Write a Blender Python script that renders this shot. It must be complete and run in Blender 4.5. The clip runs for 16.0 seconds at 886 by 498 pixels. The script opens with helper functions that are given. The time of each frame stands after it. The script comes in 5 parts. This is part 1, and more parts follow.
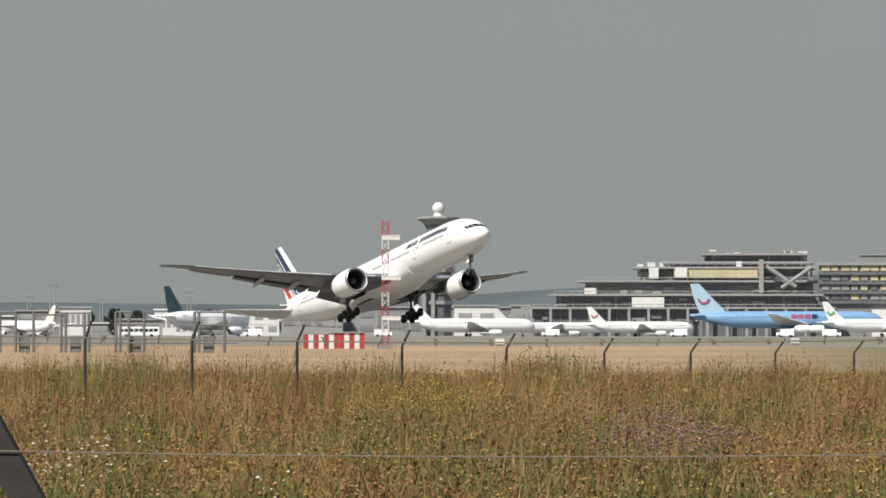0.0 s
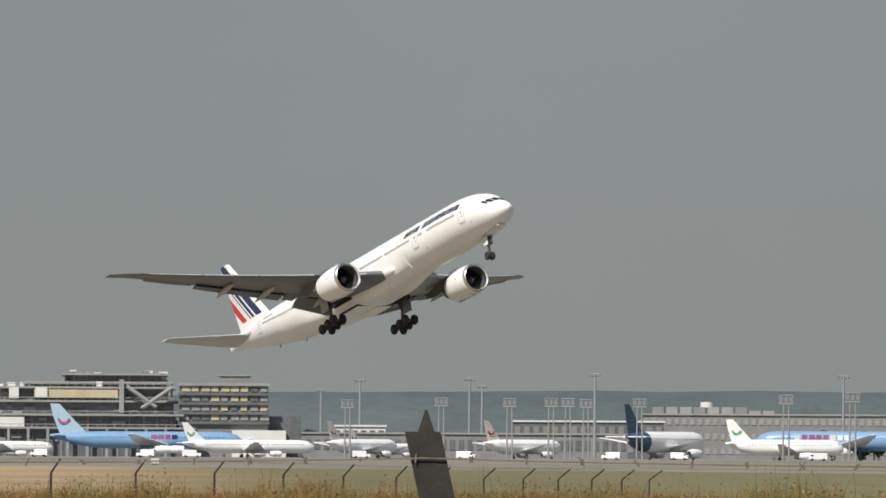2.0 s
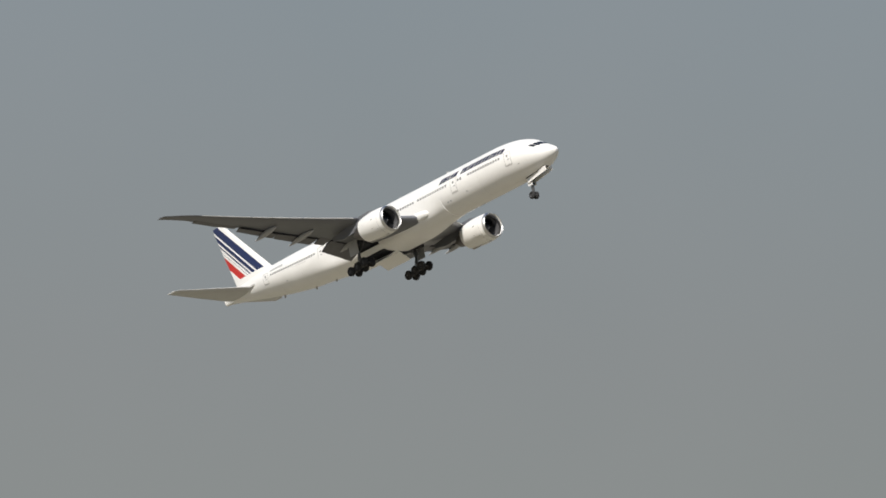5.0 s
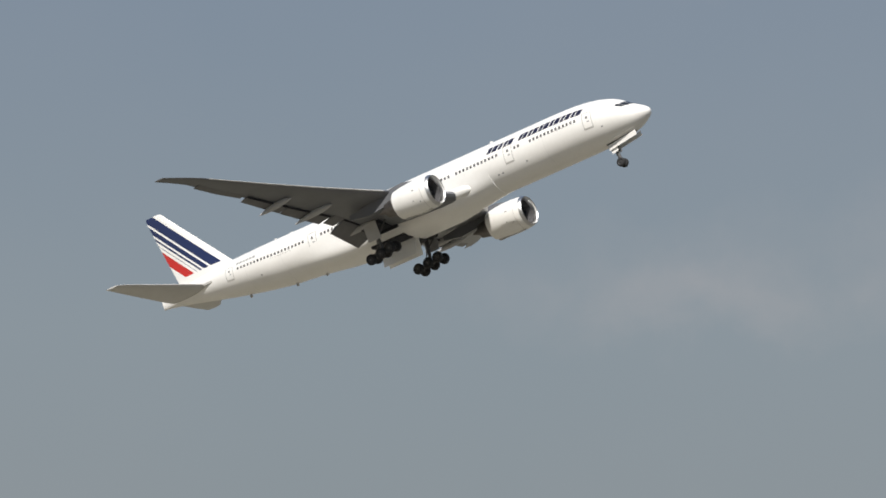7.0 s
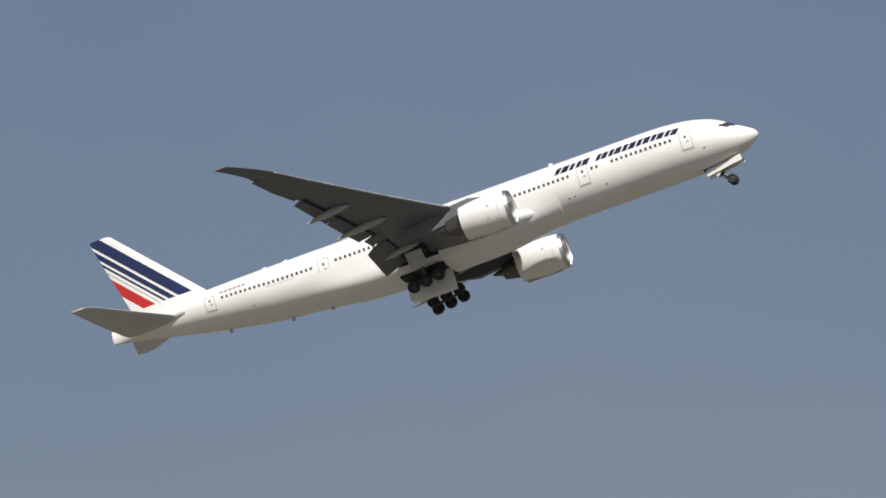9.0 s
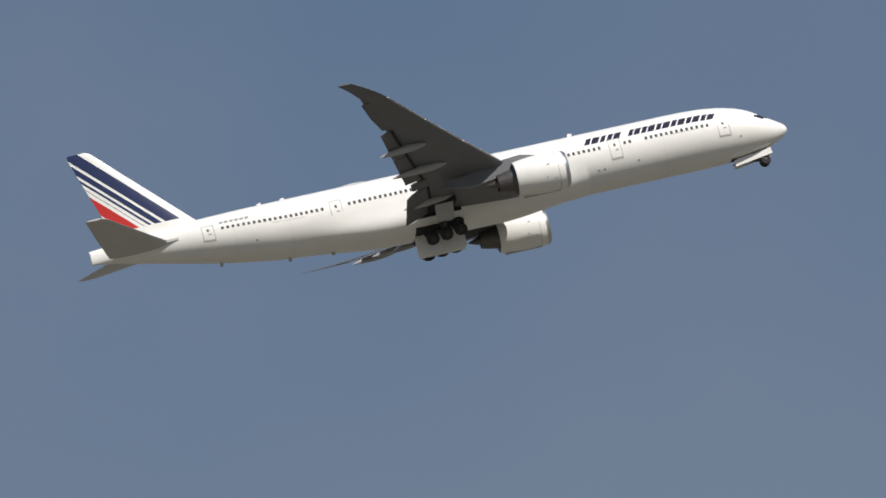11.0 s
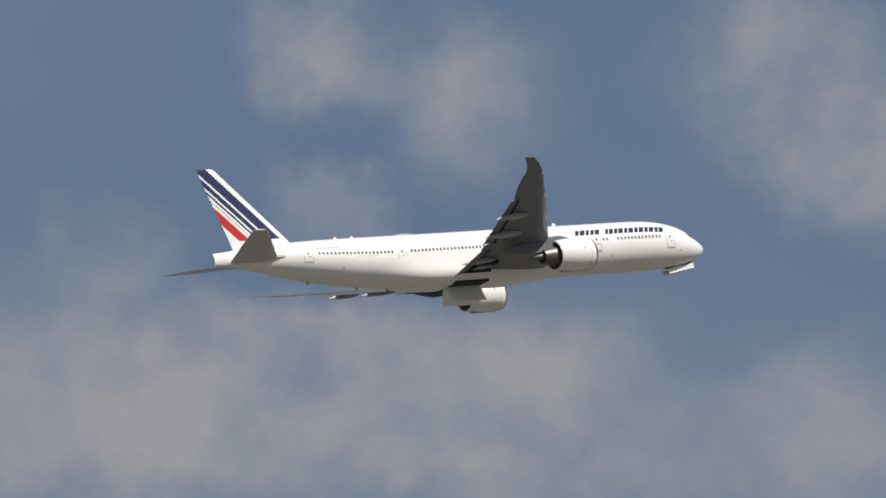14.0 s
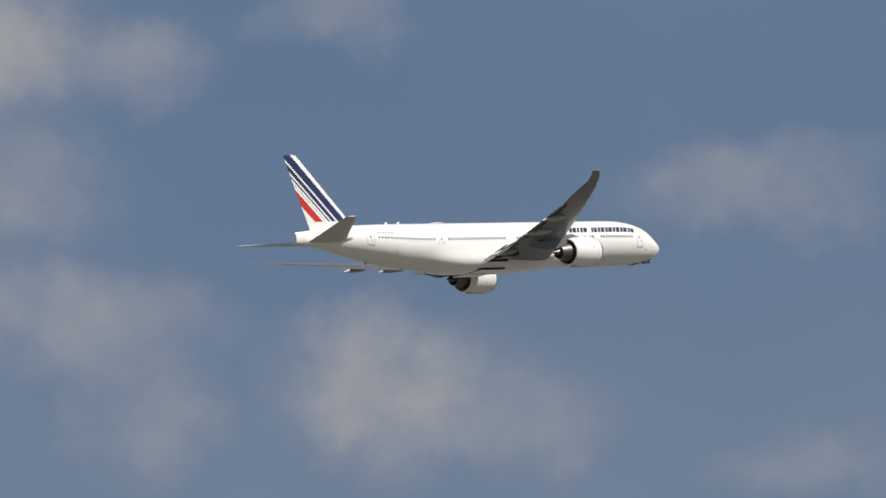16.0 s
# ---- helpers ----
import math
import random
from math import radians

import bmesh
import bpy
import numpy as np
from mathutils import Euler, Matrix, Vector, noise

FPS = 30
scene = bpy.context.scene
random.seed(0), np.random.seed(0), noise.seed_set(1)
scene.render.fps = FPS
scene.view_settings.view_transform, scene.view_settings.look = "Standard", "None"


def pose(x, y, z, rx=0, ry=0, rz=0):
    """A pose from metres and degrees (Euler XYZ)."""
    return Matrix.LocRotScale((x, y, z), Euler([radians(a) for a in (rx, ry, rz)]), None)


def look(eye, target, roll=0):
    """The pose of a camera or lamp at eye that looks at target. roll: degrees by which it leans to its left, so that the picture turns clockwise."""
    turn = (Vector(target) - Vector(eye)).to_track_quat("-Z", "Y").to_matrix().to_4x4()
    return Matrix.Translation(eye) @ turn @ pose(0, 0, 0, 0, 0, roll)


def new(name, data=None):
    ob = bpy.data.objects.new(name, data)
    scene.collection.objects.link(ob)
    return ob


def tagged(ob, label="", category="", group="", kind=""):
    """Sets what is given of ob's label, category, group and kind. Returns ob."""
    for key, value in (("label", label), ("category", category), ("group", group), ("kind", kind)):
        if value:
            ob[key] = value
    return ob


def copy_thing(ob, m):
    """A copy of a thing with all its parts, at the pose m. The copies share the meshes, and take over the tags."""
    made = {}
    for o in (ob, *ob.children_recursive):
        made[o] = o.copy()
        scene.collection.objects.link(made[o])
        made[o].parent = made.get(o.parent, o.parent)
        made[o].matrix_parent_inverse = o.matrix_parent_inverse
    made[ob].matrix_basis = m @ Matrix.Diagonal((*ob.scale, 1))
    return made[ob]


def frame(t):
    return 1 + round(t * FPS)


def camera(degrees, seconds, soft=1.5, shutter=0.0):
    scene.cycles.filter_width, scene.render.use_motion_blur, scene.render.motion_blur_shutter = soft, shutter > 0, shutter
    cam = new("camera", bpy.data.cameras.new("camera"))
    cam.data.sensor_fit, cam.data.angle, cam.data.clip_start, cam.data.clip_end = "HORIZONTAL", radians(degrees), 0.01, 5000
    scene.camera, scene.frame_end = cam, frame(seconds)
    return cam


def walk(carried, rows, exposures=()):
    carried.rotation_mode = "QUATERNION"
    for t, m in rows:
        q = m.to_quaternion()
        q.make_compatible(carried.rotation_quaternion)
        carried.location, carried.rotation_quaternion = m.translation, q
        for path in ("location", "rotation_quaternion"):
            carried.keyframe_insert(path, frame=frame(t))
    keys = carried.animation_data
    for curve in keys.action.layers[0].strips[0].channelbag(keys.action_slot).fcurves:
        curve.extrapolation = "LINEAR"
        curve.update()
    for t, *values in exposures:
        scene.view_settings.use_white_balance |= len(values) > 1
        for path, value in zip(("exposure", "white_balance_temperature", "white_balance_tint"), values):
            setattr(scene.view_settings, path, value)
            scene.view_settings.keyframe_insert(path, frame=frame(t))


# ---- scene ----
cam = camera(7.380, 16.0, soft=1.68)


def aim(x, yaw, tilt, roll):
    """A pose at eye height, turned yaw degrees to the right of +y, tilted up and rolled."""
    return (Matrix.Translation((x * math.cos(radians(yaw)), -x * math.sin(radians(yaw)), 2.0)) @ Matrix.Rotation(radians(-yaw), 4, "Z")
            @ Matrix.Rotation(radians(90 + tilt), 4, "X") @ Matrix.Rotation(radians(roll), 4, "Z"))


walk(cam, [
    (0, aim(0.012, -63.774, 0.683, 0.038)),
    (0.5, aim(0.012, -62.676, 0.766, 0.077)),
    (1, aim(0.0165, -61.660, 0.889, 0.204)),
    (1.5, aim(0.0175, -60.312, 1.110, 0.264)),
    (2, aim(-0.0065, -58.449, 1.701, 0.311)),
    (2.5, aim(-0.023, -56.552, 2.086, -0.483)),
    (3, aim(-0.063, -54.784, 2.239, -0.029)),
    (3.5, aim(-0.063, -53.278, 2.308, -0.386)),
    (4, aim(-0.063, -51.723, 2.669, -0.062)),
    (6.5, aim(-0.063, -37.952, 6.916, -0.017)),
    (7, aim(-0.063, -34.267, 8.102, 0.016)),
    (7.5, aim(-0.063, -30.230, 8.959, 0.101)),
    (8, aim(-0.063, -26.059, 9.774, 0.160)),
    (8.5, aim(-0.063, -21.407, 11.766, -0.388)),
    (9, aim(-0.063, -16.931, 12.948, 0.122)),
    (11.5, aim(-0.063, 9.725, 17.147, -0.202)),
    (12, aim(-0.063, 12.982, 18.000, 0.103)),
    (12.5, aim(-0.063, 16.868, 18.327, 0.100)),
    (13, aim(-0.063, 20.215, 18.386, 0.049)),
    (13.5, aim(-0.063, 24.061, 18.347, -0.285)),
    (14, aim(-0.063, 26.476, 18.333, -0.001)),
    (14.5, aim(-0.063, 29.929, 18.031, 0.007)),
    (15, aim(-0.063, 31.851, 17.769, 0.260)),
    (15.5, aim(-0.063, 33.656, 17.617, 0.173)),
    (16, aim(-0.063, 35.406, 17.324, -0.023)),
], exposures=[(0, 0.24), (0.5, 0.18), (1.5, 0.08), (2.0, 0.06), (2.5, -0.03), (4, -0.02), (6.5, 0.07), (7.5, 0.08), (9, 0.0), (11.5, -0.08), (15, -0.06), (16, 0.0)])

# ---- light ----
SUN_YAW, SUN_EL = 154.0, 48.0      # degrees: compass of the sun to the right of +y, and its height
sun = new("sun", bpy.data.lights.new("sun", "SUN"))
sun.data.energy, sun.data.angle, sun.data.color = 5.0, radians(0.55), (1.0, 0.95, 0.88)
sun.matrix_world = look((math.sin(radians(SUN_YAW)) * math.cos(radians(SUN_EL)), math.cos(radians(SUN_YAW)) * math.cos(radians(SUN_EL)),
                         math.sin(radians(SUN_EL))), (0, 0, 0))

# soft cloud banks: yaw, height, half width, half height (degrees), density
WISPS = [(-32.05, 7.63, 1.65, 0.28, 0.3), (-30.64, 10.66, 2.45, 0.31, 0.35), (-31.58, 7.83, 2.12, 0.42, 0.28), (-29.2, 10.93, 1.41, 0.42, 0.35),
         (-29.07, 8.16, 1.41, 0.42, 0.25), (-24.7, 11.96, 1.18, 0.38, 0.25), (-29.2, 10.7, 1.2, 0.5, 0.28), (-26.2, 11.7, 1.6, 0.35, 0.22), (-28.9, 8.2, 1.4, 0.5, 0.12), (-23.5, 7.9, 1.4, 0.35, 0.2), (12.06, 19.13, 1.41, 0.71, 0.7), (13.13, 18.38, 0.57, 1.18, 0.4)]
CUMULUS = [(19.29, 19.57, 0.9, 0.85, 0.95), (20.54, 19.71, 0.42, 0.28, 0.6), (21.28, 17.45, 1.6, 0.61, 0.85), (21.28, 16.65, 1.98, 0.47, 0.9),
           (23.46, 17.85, 0.61, 0.57, 0.75), (25.4, 19.94, 0.57, 0.42, 0.85), (26.75, 19.54, 0.66, 0.57, 0.85), (25.44, 18.67, 0.47, 0.28, 0.65),
           (26.85, 17.28, 1.51, 0.57, 0.9), (29.56, 19.82, 0.85, 0.61, 0.85), (29.89, 19.11, 0.61, 0.38, 0.7), (23.26, 16.76, 1.18, 0.61, 0.75), (25.6, 17.15, 1.5, 0.62, 0.9), (25.0, 16.5, 1.5, 0.5, 0.7), (27.2, 16.4, 0.9, 0.45, 0.6), (25.2, 17.75, 0.8, 0.3, 0.5)]
BROKEN = [(30.76, 19.02, 0.99, 0.57, 0.85), (32.35, 18.82, 0.8, 0.33, 0.7), (31.74, 17.89, 0.61, 0.42, 0.65), (29.27, 16.48, 1.51, 0.57, 0.7),
          (31.97, 16.71, 1.27, 0.38, 0.65), (34.67, 19.18, 0.38, 0.28, 0.22), (35.03, 16.21, 0.71, 0.57, 0.75), (30.29, 17.21, 0.94, 0.38, 0.5),
          (32.86, 15.92, 0.52, 0.38, 0.6), (38.21, 17.83, 0.9, 0.33, 0.6), (38.51, 15.56, 0.66, 0.28, 0.5), (34.29, 19.26, 0.57, 0.24, 0.45), (34.7, 16.2, 0.7, 0.5, 0.45), (36.0, 15.9, 0.62, 0.4, 0.6), (31.9, 19.1, 0.6, 0.4, 0.4)]


def sky_world():
    world = bpy.data.worlds.new("sky")
    scene.world = world
    world.use_nodes = True
    nt = world.node_tree
    nt.nodes.clear()
    N, L = nt.nodes.new, nt.links.new

    def math_node(op, a, b=None):
        n = N("ShaderNodeMath")
        n.operation = op
        for k, v in enumerate((a, b)):
            if v is None:
                continue
            if isinstance(v, (int, float)):
                n.inputs[k].default_value = v
            else:
                L(v, n.inputs[k])
        return n.outputs[0]

    tc = N("ShaderNodeTexCoord").outputs["Generated"]
    sep = N("ShaderNodeSeparateXYZ")
    L(tc, sep.inputs[0])
    yaw = math_node("MULTIPLY", math_node("ARCTAN2", sep.outputs[0], sep.outputs[1]), 180 / math.pi)
    el = math_node("MULTIPLY", math_node("ARCSINE", sep.outputs[2]), 180 / math.pi)
    at = N("ShaderNodeCombineXYZ")
    L(yaw, at.inputs[0])
    L(el, at.inputs[1])
    # ragged edges
    n1 = N("ShaderNodeTexNoise")
    n1.inputs["Scale"].default_value, n1.inputs["Detail"].default_value, n1.inputs["Roughness"].default_value = 1.1, 5.0, 0.58
    L(at.outputs[0], n1.inputs["Vector"])
    off = N("ShaderNodeVectorMath")
    off.operation = "SUBTRACT"
    L(n1.outputs["Color"], off.inputs[0])
    off.inputs[1].default_value = (0.5, 0.5, 0.5)
    warp = N("ShaderNodeVectorMath")
    warp.operation = "MULTIPLY_ADD"
    L(off.outputs[0], warp.inputs[0])
    warp.inputs[1].default_value = (1.3, 1.1, 0)
    L(at.outputs[0], warp.inputs[2])
    total = None
    for y, e, w, h, amount in WISPS + CUMULUS + BROKEN:
        d = N("ShaderNodeVectorMath")
        d.operation = "SUBTRACT"
        L(warp.outputs[0], d.inputs[0])
        d.inputs[1].default_value = (y, e, 0)
        m = N("ShaderNodeVectorMath")
        m.operation = "MULTIPLY"
        L(d.outputs[0], m.inputs[0])
        m.inputs[1].default_value = (1 / w, 1 / h, 0)
        ln = N("ShaderNodeVectorMath")
        ln.operation = "LENGTH"
        L(m.outputs[0], ln.inputs[0])
        r = N("ShaderNodeMapRange")
        r.interpolation_type = "SMOOTHSTEP"
        L(ln.outputs["Value"], r.inputs["Value"])
        r.inputs["From Min"].default_value, r.inputs["From Max"].default_value = 0.15, 1.75
        r.inputs["To Min"].default_value, r.inputs["To Max"].default_value = amount, 0.0
        total = r.outputs[0] if total is None else math_node("ADD", total, r.outputs[0])
    n2 = N("ShaderNodeTexNoise")
    n2.inputs["Scale"].default_value, n2.inputs["Detail"].default_value, n2.inputs["Roughness"].default_value = 0.85, 6.0, 0.55
    L(at.outputs[0], n2.inputs["Vector"])
    dens = math_node("MULTIPLY", math_node("MINIMUM", total, 1.0), math_node("MAXIMUM", math_node("MULTIPLY", math_node("SUBTRACT", n2.outputs["Fac"], 0.17), 2.5), 0.05))
    n3 = N("ShaderNodeTexNoise")
    n3.inputs["Scale"].default_value, n3.inputs["Detail"].default_value = 0.16, 4.0
    L(at.outputs[0], n3.inputs["Vector"])
    veil = math_node("MULTIPLY", math_node("SUBTRACT", n3.outputs["Fac"], 0.40), 0.35)
    cloud = math_node("MINIMUM", math_node("MAXIMUM", math_node("ADD", math_node("MULTIPLY", dens, 0.74), veil), 0.0), 0.85)
    # hazy clear sky: grey at the horizon, blue higher up
    ramp = N("ShaderNodeValToRGB")
    stops = [(0.0, (0.262, 0.285, 0.272)), (0.055, (0.247, 0.266, 0.276)), (0.13, (0.238, 0.280, 0.316)), (0.21, (0.170, 0.225, 0.312)),
             (0.32, (0.118, 0.180, 0.290)), (1.0, (0.075, 0.135, 0.260))]
    while len(ramp.color_ramp.elements) < len(stops):
        ramp.color_ramp.elements.new(0.5)
    for s, (p, c) in zip(ramp.color_ramp.elements, stops):
        s.position, s.color = p, (*c, 1)
    L(sep.outputs[2], ramp.inputs[0])
    sky = N("ShaderNodeTexSky")
    sky.sky_type, sky.sun_disc = "NISHITA", False
    sky.sun_elevation, sky.sun_rotation = radians(SUN_EL), radians(SUN_YAW)
    sky.dust_density, sky.air_density = 3.0, 1.2
    dim = N("ShaderNodeVectorMath")
    dim.operation = "SCALE"
    L(sky.outputs[0], dim.inputs[0])
    dim.inputs["Scale"].default_value = 0.07
    base = N("ShaderNodeMix")
    base.data_type = "RGBA"
    base.inputs["Factor"].default_value = 0.10
    L(ramp.outputs[0], base.inputs["A"])
    L(dim.outputs[0], base.inputs["B"])
    mix = N("ShaderNodeMix")
    mix.data_type = "RGBA"
    L(cloud, mix.inputs["Factor"])
    L(base.outputs["Result"], mix.inputs["A"])
    mix.inputs["B"].default_value = (0.372, 0.365, 0.375, 1)
    bg = N("ShaderNodeBackground")
    L(mix.outputs["Result"], bg.inputs["Color"])
    out = N("ShaderNodeOutputWorld")
    L(bg.outputs[0], out.inputs[0])


sky_world()


# ---- materials ----
def surface(name, colour, rough=0.6, metal=0.0, vary=0.12, scale=3.0, bump=0.0, coat=0.0, second=None, island=0.0, emit=None, spec=0.5):
    """A painted, metal or earthy surface: colour shifted by noise at two scales, with fine relief."""
    m = bpy.data.materials.new(name)
    m.use_nodes = True
    nt = m.node_tree
    N, L = nt.nodes.new, nt.links.new
    bsdf = nt.nodes["Principled BSDF"]
    bsdf.inputs["Metallic"].default_value = metal
    bsdf.inputs["Coat Weight"].default_value = coat
    bsdf.inputs["Specular IOR Level"].default_value = spec
    pos = N("ShaderNodeTexCoord").outputs["Object"]
    big, fine = N("ShaderNodeTexNoise"), N("ShaderNodeTexNoise")
    for n, s, d in ((big, scale, 4), (fine, scale * 9, 6)):
        n.inputs["Scale"].default_value, n.inputs["Detail"].default_value = s, d
        L(pos, n.inputs["Vector"])
    add = N("ShaderNodeMath")
    add.operation = "MULTIPLY_ADD"
    L(big.outputs["Fac"], add.inputs[0])
    add.inputs[1].default_value = 0.6
    sc = N("ShaderNodeMath")
    sc.operation = "MULTIPLY"
    L(fine.outputs["Fac"], sc.inputs[0])
    sc.inputs[1].default_value = 0.4
    L(sc.outputs[0], add.inputs[2])
    fac = add.outputs[0]
    if island:
        geo = N("ShaderNodeNewGeometry")
        mx = N("ShaderNodeMix")
        mx.inputs["Factor"].default_value = island
        L(fac, mx.inputs["A"])
        L(geo.outputs["Random Per Island"], mx.inputs["B"])
        fac = mx.outputs["Result"]
    ramp = N("ShaderNodeValToRGB")
    other = second or tuple(c * (1 - vary) for c in colour)
    lift = tuple(min(1, c * (1 + vary * 0.5)) for c in colour)
    e = ramp.color_ramp.elements
    e[0].position, e[0].color = (0.08 if island else 0.30), (*other, 1)
    e[1].position, e[1].color = (0.92 if island else 0.68), (*lift, 1)
    L(fac, ramp.inputs[0])
    L(ramp.outputs[0], bsdf.inputs["Base Color"])
    rr = N("ShaderNodeMapRange")
    L(fine.outputs["Fac"], rr.inputs["Value"])
    rr.inputs["To Min"].default_value, rr.inputs["To Max"].default_value = max(0.02, rough - 0.08), min(1, rough + 0.08)
    L(rr.outputs[0], bsdf.inputs["Roughness"])
    if bump:
        b = N("ShaderNodeBump")
        b.inputs["Strength"].default_value, b.inputs["Distance"].default_value = 0.6, bump
        L(fine.outputs["Fac"], b.inputs["Height"])
        L(b.outputs[0], bsdf.inputs["Normal"])
    if emit:
        bsdf.inputs["Emission Color"].default_value, bsdf.inputs["Emission Strength"].default_value = (*emit, 1), 1.0
    return m


WHITE = surface("airliner_white_paint", (0.86, 0.85, 0.82), 0.32, vary=0.05, scale=0.35, coat=0.25)
WING_GREY = surface("wing_grey_paint", (0.145, 0.150, 0.162), 0.36, vary=0.14, scale=0.6)
FLAP_GREY = surface("flap_grey_paint", (0.15, 0.15, 0.155), 0.5, vary=0.18, scale=1.2)
FAIRING_GREY = surface("pale_grey_fairing_paint", (0.40, 0.40, 0.40), 0.4, vary=0.14, scale=0.8)
METAL = surface("bare_aluminium", (0.62, 0.62, 0.62), 0.36, 1.0, vary=0.08, scale=2)
DARK_METAL = surface("heat_stained_titanium", (0.16, 0.15, 0.145), 0.45, 0.8, vary=0.25, scale=2)
FAN = surface("fan_blade_composite", (0.035, 0.036, 0.04), 0.35, 0.3, vary=0.3, scale=3)
TYRE = surface("tyre_rubber", (0.022, 0.022, 0.023), 0.8, vary=0.3, scale=6)
RIM = surface("dark_wheel_rim", (0.045, 0.045, 0.047), 0.6, 0.2, vary=0.25, scale=5)
STRUT = surface("gear_leg_grey_paint", (0.10, 0.10, 0.10), 0.45, 0.2, vary=0.2, scale=4)
# near-black colour that stands for shade inside wheel bays and flap gaps
RECESS_SHADE = surface("recess_shade_dark", (0.022, 0.023, 0.03), 0.8, vary=0.3, scale=2)
GLASS_DARK = surface("dark_cabin_glass", (0.03, 0.033, 0.04), 0.15, vary=0.2, scale=4)
DUCT = surface("inlet_duct_lining", (0.10, 0.10, 0.105), 0.5, vary=0.2, scale=3)
SEAM = surface("grey_panel_seam", (0.47, 0.46, 0.44), 0.5, vary=0.1, scale=2)
PANEL_LINE = surface("faint_skin_joint", (0.70, 0.69, 0.66), 0.45, vary=0.06, scale=2)
TITLE = surface("blue_black_lettering", (0.014, 0.017, 0.045), 0.6, vary=0.1, scale=2, spec=0.2)
PORTHOLE = surface("recessed_cabin_window", (0.095, 0.095, 0.10), 0.75, vary=0.2, scale=4, spec=0.15)
TAIL_GREY = surface("tailplane_pale_paint", (0.52, 0.515, 0.50), 0.4, vary=0.08, scale=0.6)
NAVY = surface("navy_blue_livery_paint", (0.022, 0.035, 0.115), 0.35, vary=0.08, scale=2, coat=0.2)
GREYBAR = surface("faded_grey_lettering", (0.33, 0.33, 0.34), 0.5, vary=0.1)


def fin_paint():
    """White fin with slanted navy stripes and a red one, parallel to the leading edge."""
    m = surface("striped_fin_paint", (0.80, 0.79, 0.76), 0.32, vary=0.05, scale=0.35, coat=0.25)
    nt = m.node_tree
    N, L = nt.nodes.new, nt.links.new
    bsdf = nt.nodes["Principled BSDF"]
    white = bsdf.inputs["Base Color"].links[0].from_socket
    sep = N("ShaderNodeSeparateXYZ")
    L(N("ShaderNodeTexCoord").outputs["Object"], sep.inputs[0])
    lead = N("ShaderNodeMath")          # distance behind the leading edge, tenths
    lead.operation = "MULTIPLY_ADD"
    L(sep.outputs[2], lead.inputs[0])
    lead.inputs[1].default_value, lead.inputs[2].default_value = -0.957, -57.78
    s = N("ShaderNodeMath")
    s.operation = "ADD"
    L(sep.outputs[0], s.inputs[0])
    L(lead.outputs[0], s.inputs[1])
    s10 = N("ShaderNodeMath")
    s10.operation = "MULTIPLY"
    L(s.outputs[0], s10.inputs[0])
    s10.inputs[1].default_value = 0.1
    low = N("ShaderNodeMath")
    low.operation = "GREATER_THAN"
    L(sep.outputs[2], low.inputs[0])
    low.inputs[1].default_value = 3.55
    navy, red, w = (0.022, 0.035, 0.115), (0.62, 0.035, 0.03), (1, 1, 1)
    ramp = N("ShaderNodeValToRGB")
    ramp.color_ramp.interpolation = "CONSTANT"
    stops = [(0.0, w), (0.112, navy), (0.262, w), (0.300, navy), (0.372, w), (0.405, navy), (0.435, w), (0.478, navy), (0.488, w), (0.535, red), (0.675, w)]
    while len(ramp.color_ramp.elements) < len(stops):
        ramp.color_ramp.elements.new(0.9)
    for e, (p, c) in zip(ramp.color_ramp.elements, stops):
        e.position, e.color = p, (*c, 1)
    L(s10.outputs[0], ramp.inputs[0])
    keep = N("ShaderNodeMix")
    keep.data_type = "RGBA"
    L(low.outputs[0], keep.inputs["Factor"])
    keep.inputs["A"].default_value = (1, 1, 1, 1)
    L(ramp.outputs[0], keep.inputs["B"])
    mul = N("ShaderNodeMix")
    mul.data_type, mul.blend_type = "RGBA", "MULTIPLY"
    mul.inputs["Factor"].default_value = 1.0
    L(white, mul.inputs["A"])
    L(keep.outputs["Result"], mul.inputs["B"])
    L(mul.outputs["Result"], bsdf.inputs["Base Color"])
    return m


FIN_PAINT = fin_paint()


# ---- building helpers ----
def link_mesh(name, geo, material, smooth=None):
    verts, faces = geo
    me = bpy.data.meshes.new(name)
    me.from_pydata([tuple(v) for v in verts], [], faces)
    bm = bmesh.new()
    bm.from_mesh(me)
    bmesh.ops.recalc_face_normals(bm, faces=bm.faces)
    bm.to_mesh(me)
    bm.free()
    if smooth:
        me.polygons.foreach_set("use_smooth", [True] * len(me.polygons))
        me.set_sharp_from_angle(angle=radians(smooth))
    me.materials.append(material)
    return new(name, me)


def part(name, geo, material, parent, label="", smooth=None, at=None):
    ob = link_mesh(name, geo, material, smooth)
    ob.parent = parent
    if at is not None:
        ob.location = at
    return tagged(ob, label) if label else ob


def thing(name, label, category, m=None, group="", kind=""):
    ob = tagged(new(name), label, category, group, kind)
    ob.empty_display_size = 1
    if m is not None:
        ob.matrix_world = m
    return ob


def join(*geos):
    verts, faces = [], []
    for v, f in geos:
        k = len(verts)
        verts += [tuple(a) for a in v]
        faces += [tuple(i + k for i in q) for q in f]
    return verts, faces


def moved(geo, m):
    return [tuple(m @ Vector(v)) for v in geo[0]], geo[1]


def box(x0, x1, y0, y1, z0, z1):
    v = [(x, y, z) for x in (x0, x1) for y in (y0, y1) for z in (z0, z1)]
    return v, [(0, 1, 3, 2), (4, 6, 7, 5), (0, 4, 5, 1), (2, 3, 7, 6), (0, 2, 6, 4), (1, 5, 7, 3)]


